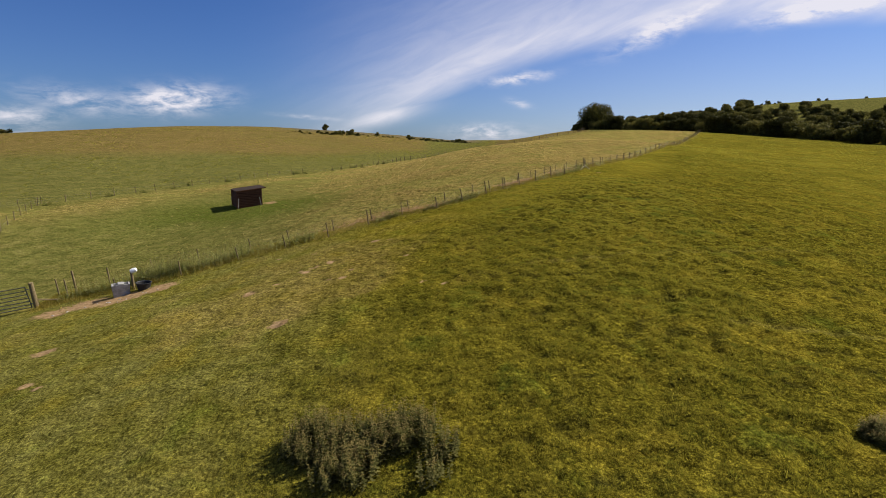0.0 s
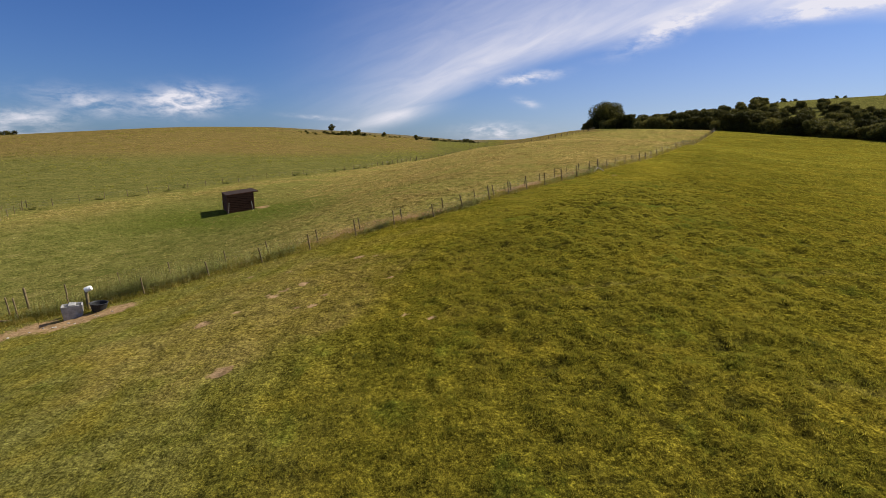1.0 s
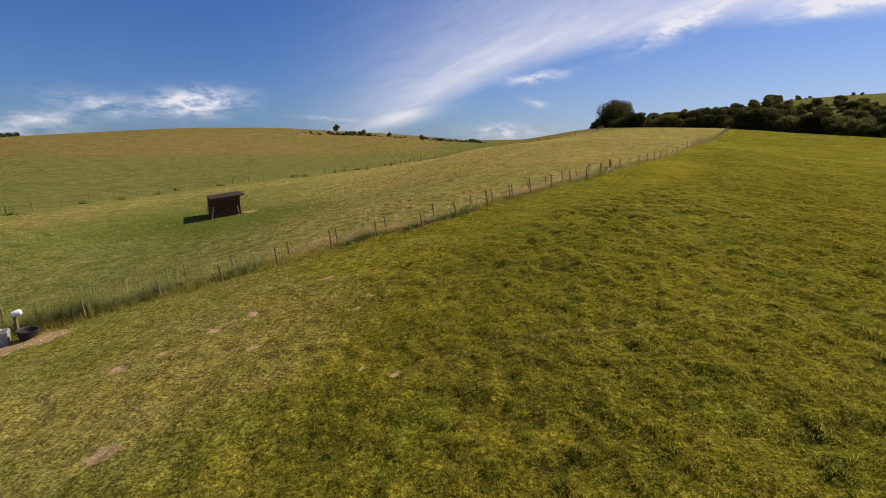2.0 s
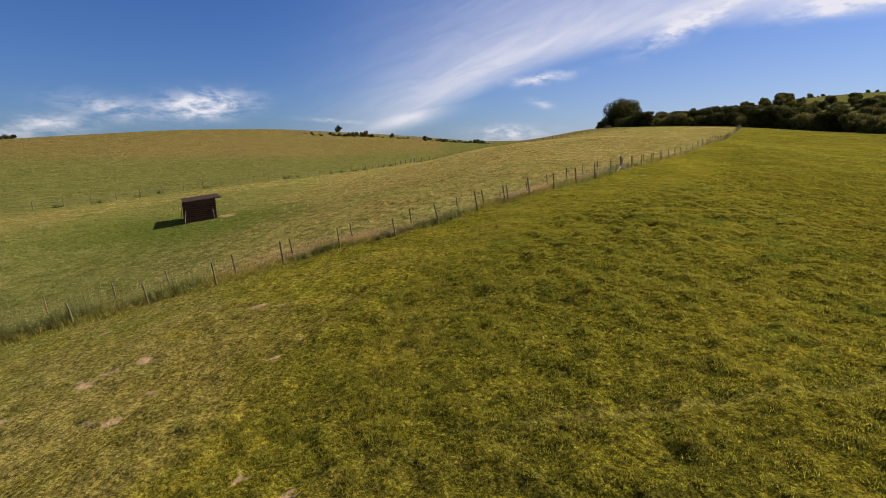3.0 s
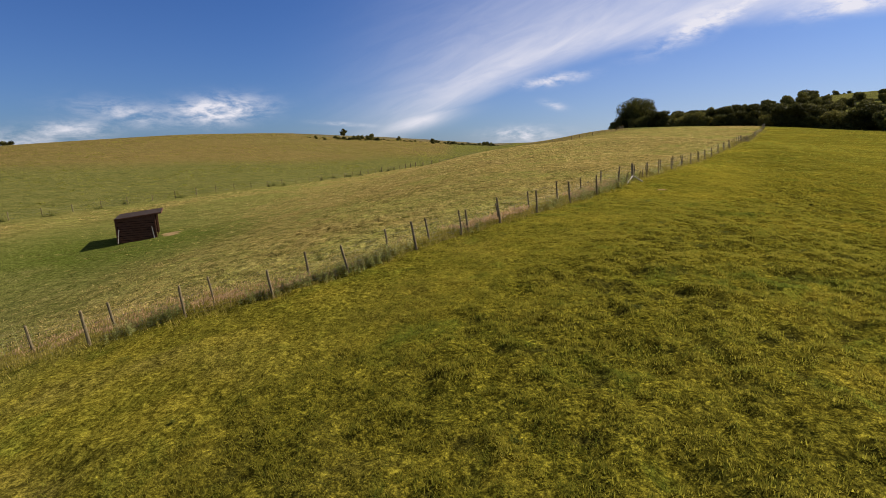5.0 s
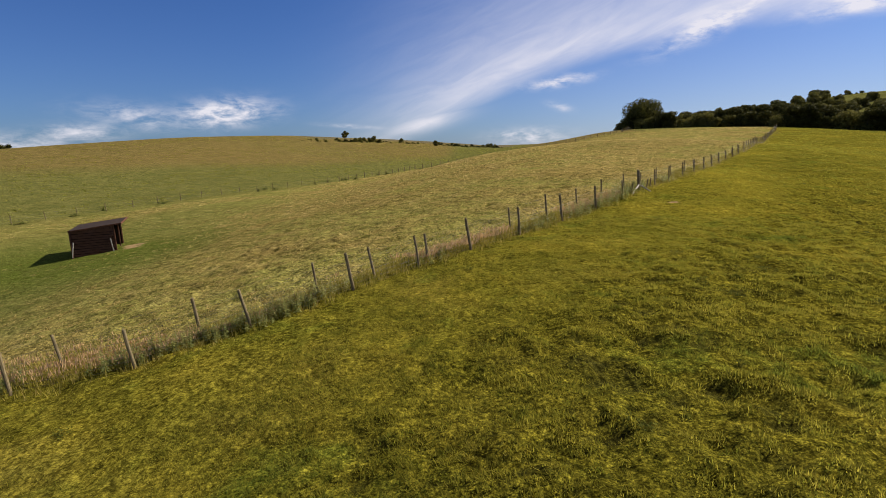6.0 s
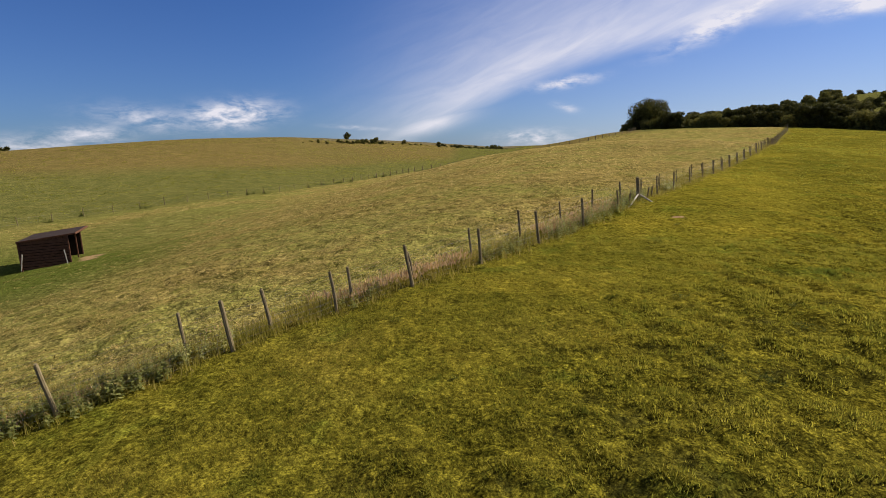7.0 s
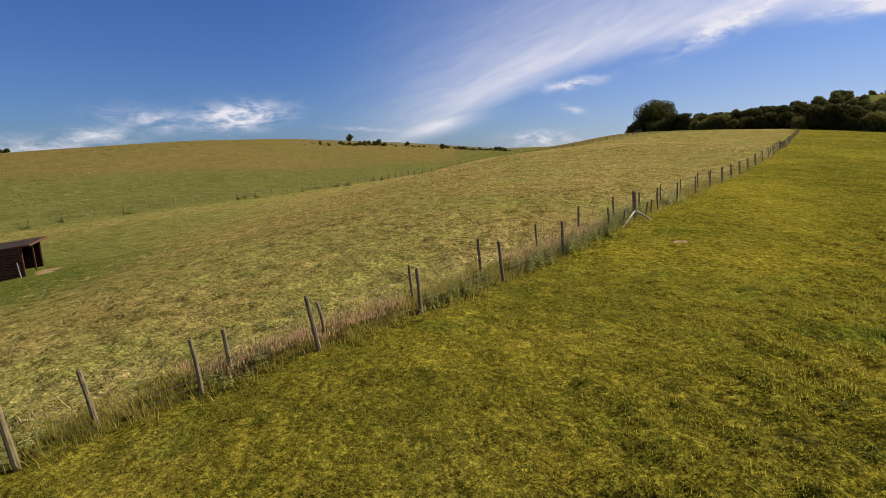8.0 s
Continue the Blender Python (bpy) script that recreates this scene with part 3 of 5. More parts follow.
def post_mesh(height, radius, seed, sides=9):
    """A round fence post with a worn, chamfered top and a slight wobble; its foot is sunk in the turf."""
    rng = random.Random(seed)
    pts, rad = [], []
    for k, h in enumerate((-0.25, 0.0, 0.3 * height, 0.65 * height, height - 0.03, height)):
        w = 0.012 * (h > 0.1)
        pts.append((rng.uniform(-w, w), rng.uniform(-w, w), h))
        rad.append(radius * (1.05 - 0.12 * max(h, 0) / height) * rng.uniform(0.95, 1.05) * (0.72 if k == 5 else 1))
    bm = tube(bmesh.new(), pts, rad, sides)
    for v in bm.verts:
        v.co.x *= 1 + rng.uniform(-0.05, 0.05)
    return mesh_from("post", bm, POST)


POSTS = [post_mesh(h, r, i) for i, (h, r) in enumerate(((1.08, 0.045), (1.03, 0.041), (1.12, 0.048), (1.01, 0.040)))]
STOUT = post_mesh(1.14, 0.085, 77, 12)


def wire_mesh(name, feet, levels, upright=0.0, thick=0.0016, reach=1e9):
    """Line wires from post to post, sagging a little, and the upright wires of stock netting up to some way along."""
    bm = bmesh.new()
    n = 5
    run = 0.0
    for a, b in zip(feet, feet[1:]):
        a, b = Vector(a), Vector(b)
        d = (b - a).length
        if d > 6:
            continue
        for h in levels:
            pts = [a.lerp(b, k / n) + Vector((0, 0, h - 0.02 * math.sin(math.pi * k / n))) for k in range(n + 1)]
            tube(bm, pts, thick, 3, False)
        if upright and run < reach:
            k = upright
            while k < d:
                p = a.lerp(b, k / d)
                tube(bm, [p + Vector((0, 0, levels[0])), p + Vector((0, 0, levels[-2]))], thick * 0.8, 3, False)
                k += upright
        run += d
    return mesh_from(name, bm, WIRE)


def build_fence(places, label, levels, lean, group, seed, upright=0.0, thick=0.0016, special=(), reach=1e9, low=1.0, far=0.2):
    """A run of posts with wires; lean: degrees downhill, to the left of its run."""
    rng = random.Random(seed)
    feet = [(x, y, float(turf(x, y))) for x, y in places]
    top = empty("fence", pose(*feet[0]), label, "fence", group)
    o = Vector(feet[0])
    wide = lambda p: 1.0 + far * float(smooth(p[1] + 0.6 * p[0], 110, 190))
    for k, p in enumerate(feet):
        data = STOUT if k in special else POSTS[rng.randrange(4)]
        m = Matrix.Translation(Vector(p) - o) @ pose(0, 0, 0, rng.gauss(0, 1.5), -(lean * (1.6 if p[0] < 8 else 1.0) + rng.gauss(0, 1.5)), 0) @ pose(0, 0, 0, 0, 0, rng.uniform(0, 360)) @ Matrix.Diagonal((low * wide(p), low * wide(p), low * rng.uniform(0.94, 1.04), 1))
        put("post", data, top, m)
    wires = wire_mesh("wire_netting", [tuple(Vector(p) - o) for p in feet], levels, upright, thick, reach)
    put("wire_netting", wires, top, None, "thin galvanised wire")
    return top


NETTING = (0.08, 0.20, 0.33, 0.48, 0.68, 0.88)
STRUT_POST = 16
near_posts = NEAR_POSTS + [tuple(q) for q in along(FIELD_FENCE[22:], 3.7)[1:]]
build_fence(near_posts, "weathered round-post stock fence climbing the hillside pasture", NETTING, 5.5, "field fences", 3, 0.3, special=(STRUT_POST,), reach=70)


def offset_line(line, d):
    line = np.asarray(line, float)
    t = np.gradient(line, axis=0)
    t /= np.hypot(*t.T)[:, None]
    return line + d * np.stack([-t[:, 1], t[:, 0]], 1)


BACK_POSTS = [(-24.3, 40.0), (-20.0, 39.4), (-15.4, 38.6), (-12.1, 38.2), (-8.5, 38.0), (-5.5, 37.95), (-2.7, 38.9), (0.2, 40.0), (2.6, 42.1), (4.1, 43.0), (5.6, 44.5), (6.95, 45.9), (8.5, 47.8),
              (10.1, 49.5), (11.85, 52.2), (13.55, 54.8), (15.4, 57.4), (17.2, 60.3), (19.0, 62.9)]
back_posts = BACK_POSTS + [tuple(p) for p in along(offset_line([BACK_POSTS[-1]] + FIELD_FENCE[21:], 0.45), 3.7)[1:]]
build_fence(back_posts, "second row of weathered posts behind a strip of tall grass", NETTING, 4.5, "field fences", 4, 0.0, low=0.88)
far_posts = [tuple(p) for p in along(FAR_FENCE[2:], 4.0)]
build_fence(far_posts, "thin post and wire fence along the valley bottom", (0.3, 0.7, 1.0), 0.0, "field fences", 5, 0.0, 0.004, low=1.2, far=1.7)


for corner in ([(-62.5, 76.5), (-51.0, 55.5), (-48.0, 50.0)], [(-62.5, 76.5), (-66.0, 66.0), (-72.0, 50.0)]):
    build_fence([tuple(q) for q in along(corner, 3.2)], "thin wire fence round the corner of the lower paddock", (0.25, 0.55, 0.85, 1.05), 0.0, "field fences", 6, 0.0, 0.004)


def build_struts():
    """Pale diagonal braces on the stout post."""
    x, y = near_posts[STRUT_POST]
    z = float(turf(x, y))
    for dx, dy in ((-0.95, -1.75), (0.70, 0.10)):
        zz = float(turf(x + dx, y + dy))
        bm = tube(bmesh.new(), [(x + 0.05 * dx, y + 0.05 * dy, z + 0.34), (x + 0.5 * dx, y + 0.5 * dy, 0.5 * (z + zz) + 0.18), (x + dx, y + dy, zz - 0.02)], [0.038, 0.042, 0.042], 8)
        ob = new("brace", mesh_from("brace", bm, PALE_WOOD))
        tagged(ob, "pale bleached timber brace leaning against a stout post", "brace", "braces")


build_struts()


def build_stakes():
    """Short stakes that hold the netting beside the stout post."""
    data = post_mesh(0.62, 0.035, 61)
    for x, y, lean in ((15.55, 56.5, 3), (17.05, 58.7, -4), (17.5, 59.5, 2)):
        ob = new("stake", data)
        ob.matrix_basis = pose(x, y, float(turf(x, y)), lean, -5, 40 * lean)
        tagged(ob, "short weathered wooden stake beside the stout fence post", "stake", "stakes")


build_stakes()

# ---------------------------------------------------------------- field shelter


def build_shelter():
    x, y = SHELTER
    z = float(turf(x, y))
    top = empty("field_shelter", pose(x, y, z, 0, 0, 31), "dark brown boarded field shelter with an open end and overhanging roof", "shed")
    L, D, HB, HF = 3.3, 4.5, 2.15, 2.50
    rng = random.Random(8)
    # overlapping weatherboards run level along the closed walls; each tilts out at its foot
    n = 10
    h = (HB + 0.1) / n
    # almost black sheets added behind the boards, so that their gaps read as shade
    for s in (-1, 1):
        part("lining", box((L - 0.06, 0.012, HB), Matrix.Translation((0, s * (D / 2 - 0.035), HB / 2))), GAP_SHADE, top, "dark backing sheet added for shade in the gaps between boards")
    part("lining", box((0.012, D - 0.14, HB), Matrix.Translation((-L / 2 + 0.065, 0, HB / 2))), GAP_SHADE, top, "dark backing sheet added for shade in the gaps between boards")
    for k in range(n):
        zz = (k + 0.5) * h - 0.1
        for s in (-1, 1):
            m = Matrix.Translation((0, s * D / 2 + rng.uniform(-0.004, 0.004), zz)) @ pose(0, 0, 0, -s * rng.uniform(4, 8), rng.uniform(-0.5, 0.5), 0)
            part("board", box((L, 0.024, h - 0.035), m, 0.006), SHED_WOOD, top)
        m = Matrix.Translation((-L / 2 + 0.03, 0, zz)) @ pose(0, 0, 0, 0, rng.uniform(6, 9), 0)
        part("board", box((0.024, D - 0.06, h - 0.035), m, 0.006), SHED_WOOD, top)
    # tapered boards close the side walls up to the sloping roof
    for s in (-1, 1):
        bm = bmesh.new()
        y0 = s * D / 2
        v = [bm.verts.new(p) for p in ((-L / 2, y0 - 0.012, HB - 0.03), (L / 2, y0 - 0.012, HB - 0.03), (L / 2, y0 - 0.012, HF + 0.01), (-L / 2, y0 + 0.012, HB - 0.03), (L / 2, y0 + 0.012, HB - 0.03), (L / 2, y0 + 0.012, HF + 0.01))]
        for q in ((0, 1, 2), (5, 4, 3), (0, 3, 4, 1), (1, 4, 5, 2), (2, 5, 3, 0)):
            bm.faces.new([v[i] for i in q])
        part("gable_board", bm, SHED_WOOD, top)
    for px, py, hh in ((-L / 2, -D / 2 - 0.05, HB), (L / 2, -D / 2 - 0.05, HF), (-L / 2, D / 2 + 0.05, HB), (L / 2, D / 2 + 0.05, HF), (L / 2, 0.4, HF)):
        part("corner_post", box((0.1, 0.1, hh + 0.3), Matrix.Translation((px, py, hh / 2 - 0.15)), 0.01), SHED_WOOD, top)
    pitch = math.degrees(math.atan2(HF - HB, L))
    over = 0.62
    part("roof", box((L + over + 0.12, D + 0.36, 0.06), Matrix.Translation((over / 2 - 0.04, 0, (HF + HB) / 2 + 0.10)) @ pose(0, 0, 0, 0, -pitch, 0), 0.01), SHED_ROOF, top, "dark felted roof")
    part("fascia", box((0.03, D + 0.40, 0.16), Matrix.Translation((L / 2 + over, 0, HF + 0.12)) @ pose(0, 0, 0, 0, -pitch, 0), 0.005), SHED_WOOD, top)
    for py in (-D / 2 - 0.165, D / 2 + 0.165):
        part("barge_board", box((L + over + 0.1, 0.03, 0.13), Matrix.Translation((over / 2 - 0.04, py, (HF + HB) / 2 + 0.08)) @ pose(0, 0, 0, 0, -pitch, 0), 0.005), SHED_WOOD, top)
    for py in (-0.9, 0.4, 1.5):
        part("rafter", box((L + over, 0.06, 0.14), Matrix.Translation((over / 2 - 0.05, py, (HF + HB) / 2)) @ pose(0, 0, 0, 0, -pitch, 0), 0.005), SHED_WOOD, top)
    for px, py, a, hh in ((-L / 2 + 0.12, -D / 2 - 0.30, 8, 1.35), (L / 2 - 0.25, -D / 2 - 0.28, -7, 1.45), (-L / 2 - 0.22, D / 2 - 0.5, 9, 1.3)):
        part("prop", box((0.065, 0.045, hh), Matrix.Translation((px, py, hh / 2 - 0.1)) @ pose(0, 0, 0, -8 if px > -L / 2 else 0, a, 0), 0.006), PALE_WOOD, top, "pale grey leaning timber prop")


build_shelter()

# ---------------------------------------------------------------- gate, trough, buckets


def build_gate():
    ax, ay = -27.9, 32.3
    z = float(turf(ax, ay))
    data = post_mesh(1.85, 0.15, 91, 12)
    ob = new("gate_post", data)
    ob.matrix_basis = pose(ax, ay, z, 2, -3, 0)
    tagged(ob, "stout weathered wooden gate post", "post")
    bx, by = -26.6, 33.45
    zb = float(turf(bx, by))
    bm = tube(bmesh.new(), [(ax + 0.12, ay + 0.03, z + 0.62), (bx, by, zb + 0.05)], 0.06, 8)
    tagged(new("brace", mesh_from("brace", bm, POST)), "weathered timber brace running from gate post to ground", "brace", "braces")
    for px, py, h in ((-26.65, 33.6, 1.5), (-28.0, 34.5, 1.45), (-27.0, 34.9, 1.82), (-25.2, 36.0, 1.4)):
        p = new("fence_post", post_mesh(h, 0.05 if h < 1.8 else 0.075, int(h * 100)))
        p.matrix_basis = pose(px, py, float(turf(px, py)), 1, -4, 0)
        tagged(p, "weathered round fence post by the gate", "post", "posts by the gate")
    w, h = 4.2, 1.45
    hx, hy = ax - 0.2, ay - 0.05
    ang = 180 + 14
    ex, ey = hx + w * math.cos(radians(ang)), hy + w * math.sin(radians(ang))
    slope = math.degrees(math.atan2(float(turf(ex, ey)) - z, w))
    top = empty("field_gate", pose(hx, hy, z + 0.12, 0, 0, ang), "closed galvanised steel seven-bar field gate", "gate")
    tilt = pose(0, 0, 0, 0, -slope, 0)
    for k in range(7):
        zz = h * (k / 6) ** 1.1
        bm = tube(bmesh.new(), [tilt @ Vector((0.08, 0, zz)), tilt @ Vector((w, 0, zz))], 0.028, 8)
        part("rail", bm, STEEL, top)
    for xx in (0.08, w * 0.5, w):
        part("stile", tube(bmesh.new(), [tilt @ Vector((xx, 0.01, -0.03)), tilt @ Vector((xx, 0.01, h + 0.03))], 0.032, 8), STEEL, top)
    for zz in (0.25, h - 0.2):
        part("hinge", box((0.2, 0.05, 0.06), Matrix.Translation(tilt @ Vector((0.0, 0, zz))), 0.01), STEEL, top)
    q = new("gate_post", data)
    q.matrix_basis = pose(ex - 0.2, ey, float(turf(ex - 0.2, ey)), -1, 2, 60)
    tagged(q, "stout weathered wooden gate post", "post")


build_gate()


def build_trough():
    x, y = TROUGH
    z = float(turf(x, y))
    top = empty("water_trough", pose(x, y, z, 0, 0, 34), "pale grey concrete water trough on trampled soil", "trough")
    L, W, H = 1.05, 0.78, 0.80
    bm = bmesh.new()
    rings = []
    for zz, ox, wall in ((-0.1, -0.07, 0), (H, 0.0, 0), (H, 0.0, 0.09), (0.25, -0.05, 0.14)):
        a, b = L / 2 + ox - wall, W / 2 + ox - wall
        rings.append([bm.verts.new(p) for p in ((-a, -b, zz), (a, -b, zz), (a, b, zz), (-a, b, zz))])
    for r, q in zip(rings, rings[1:]):
        for k in range(4):
            bm.faces.new((r[k], r[(k + 1) % 4], q[(k + 1) % 4], q[k]))
    bm.faces.new(rings[0][::-1])
    bm.faces.new(rings[-1])
    bmesh.ops.bevel(bm, geom=bm.edges[:], offset=0.018, segments=2, affect="EDGES")
    part("basin", bm, CONCRETE, top)
    part("cover", box((0.36, W - 0.06, 0.07), Matrix.Translation((0.02, 0, H + 0.02)) @ pose(0, 0, 0, 0, 4, 0), 0.015), CONCRETE, top, "concrete cover slab over the ball valve")
    part("water", box((L - 0.3, W - 0.3, 0.02), Matrix.Translation((0, 0, H - 0.16))), RUBBER, top, "dark water")
    # rubber feed tub beside it
    bm = bmesh.new()
    prof = [(0.0, 0.02), (0.36, 0.0), (0.46, 0.46), (0.50, 0.48), (0.45, 0.49), (0.42, 0.44), (0.34, 0.06), (0.0, 0.06)]
    n = 24
    rings = [[bm.verts.new((r * math.cos(2 * math.pi * k / n), r * math.sin(2 * math.pi * k / n), h)) for k in range(n)] if r else [bm.verts.new((0, 0, h))] for r, h in prof]
    for r, q in zip(rings, rings[1:]):
        for k in range(n):
            c = [r[k % len(r)], r[(k + 1) % len(r)], q[(k + 1) % len(q)], q[k % len(q)]]
            bm.faces.new(list(dict.fromkeys(c)))
    tx, ty = x + 1.25, y + 0.45
    ob = new("rubber_tub", mesh_from("rubber_tub", bm, RUBBER))
    ob.matrix_basis = pose(tx, ty, float(turf(tx, ty)), 0, 4, 0)
    tagged(ob, "black rubber feed tub standing beside the trough", "tub")
    # white drum fixed on a short post behind
    px, py = x + 0.15, y + 1.1
    p = new("fence_post", post_mesh(1.35, 0.09, 55))
    p.matrix_basis = pose(px, py, float(turf(px, py)), 0, -2, 0)
    tagged(p, "grey fence post behind the trough", "post", "posts by the gate")
    bm = tube(bmesh.new(), [(-0.20, 0, 0), (-0.18, 0, 0), (0.0, 0, 0), (0.16, 0, 0), (0.20, 0, 0)], [0.11, 0.15, 0.165, 0.15, 0.10], 20)
    d = new("white_drum", mesh_from("white_drum", bm, WHITE))
    d.matrix_basis = pose(px + 0.16, py - 0.05, float(turf(px, py)) + 1.40, 0, -18, 25)
    tagged(d, "white plastic drum tied to the top of a post", "drum")


build_trough()


def build_stones():
    """Pale flints lying on the trampled soil in front of the trough."""
    rng = random.Random(19)
    spots = ((-20.9, 30.5), (-20.3, 30.2), (-21.6, 30.2), (-19.6, 30.9), (-19.2, 30.6), (-22.4, 30.5), (-20.6, 29.8), (-23.7, 29.6), (-24.4, 29.3), (-21.2, 29.9), (-18.8, 31.2), (-22.9, 30.1))
    for x, y in spots:
        bm = bmesh.new()
        bmesh.ops.create_icosphere(bm, subdivisions=2, radius=1.0)
        s = rng.uniform(0.03, 0.075)
        for v in bm.verts:
            k = 1 + 0.28 * noise.noise(v.co * 1.3 + Vector((x, y, 0)))
            v.co = Vector((v.co.x * s * 1.5 * k, v.co.y * s * k, v.co.z * s * 0.6 * k))
        ob = new("stone", mesh_from("stone", bm, FLINT))
        ob.matrix_basis = pose(x, y, float(turf(x, y)) + 0.2 * s, rng.uniform(-12, 12), rng.uniform(-12, 12), rng.uniform(0, 360))
        tagged(ob, "pale chalky stone lying on trampled soil", "stone", "stones by the trough")


build_stones()

# ---------------------------------------------------------------- trees


def leaf_quads(centres, normals, sizes, rng):
    """A small bent leaf spray at each centre: two triangles."""
    n = len(centres)
    a = np.cross(normals, rng.normal(size=(n, 3)))
    a /= np.linalg.norm(a, axis=1)[:, None] + 1e-9
    b = np.cross(normals, a)
    s = sizes[:, None]
    v = np.stack([centres - a * s, centres - 0.55 * b * s + 0.15 * normals * s, centres + a * s, centres + 0.6 * b * s + 0.1 * normals * s], 1).reshape(-1, 3)
    i = np.arange(n)[:, None] * 4
    f = np.concatenate([i + [0, 1, 2], i + [0, 2, 3]], 1).reshape(-1, 3)
    return v, f


def make_tree(name, height, width, lobes, leaves, leaf, material, seed, label, category, base=0.12, trunk=True):
    """A tapered trunk with limbs into a crown of many leaf sprays on uneven lobes."""
    rng = np.random.default_rng(seed)
    top = empty(name, pose(0, 0, -500), label, category)
    cs, rs = [], []
    for k in range(lobes):
        h = base * height + (height * 0.86 - base * height) * (rng.uniform(0, 1) ** 0.8)
        w = 0.5 * width * math.sqrt(max(0.05, 1 - ((h / height - 0.42) / 0.62) ** 2))
        ang = 2.4 * k + rng.uniform(-0.4, 0.4)
        rad = w * rng.uniform(0.25, 0.78)
        cs.append((rad * math.cos(ang), rad * math.sin(ang), h))
        rs.append(rng.uniform(0.19, 0.28) * width * (1.1 - 0.35 * h / height))
    cs.append((0.0, 0.0, 0.74 * height))
    rs.append(0.24 * width)
    cs, rs = np.array(cs), np.array(rs)
    lobes += 1
    pick = rng.choice(lobes, leaves, p=rs ** 2 / (rs ** 2).sum())
    d = rng.normal(size=(leaves, 3))
    d /= np.linalg.norm(d, axis=1)[:, None]
    p = cs[pick] + d * (rs[pick] * rng.uniform(0.72, 1.08, leaves))[:, None] * np.array([1, 1, 0.82])
    p[:, 2] = np.maximum(p[:, 2], 0.15)
    nrm = d + 0.5 * rng.normal(size=(leaves, 3))
    nrm /= np.linalg.norm(nrm, axis=1)[:, None]
    v, f = leaf_quads(p, nrm, leaf * rng.uniform(0.6, 1.4, leaves), rng)
    put("crown", fast_mesh("crown", v, f, material), top)
    bm = bmesh.new()
    r0 = 0.035 * height
    tube(bm, [(0, 0, -0.4), (0.02 * width, 0, 0.15 * height), (-0.02 * width, 0.02 * width, 0.4 * height), (0, 0, 0.7 * height)], [r0, 0.8 * r0, 0.55 * r0, 0.15 * r0], 7)
    for k in range(min(7, lobes)):
        c = cs[k]
        tube(bm, [(0, 0, 0.16 * height + 0.05 * k * height * 0.8), tuple(0.55 * c * np.array([1, 1, 1]) + np.array([0, 0, 0.08 * height])), tuple(c)], [0.4 * r0, 0.25 * r0, 0.08 * r0], 5)
    part("trunk", bm, BARK, top)
    return top


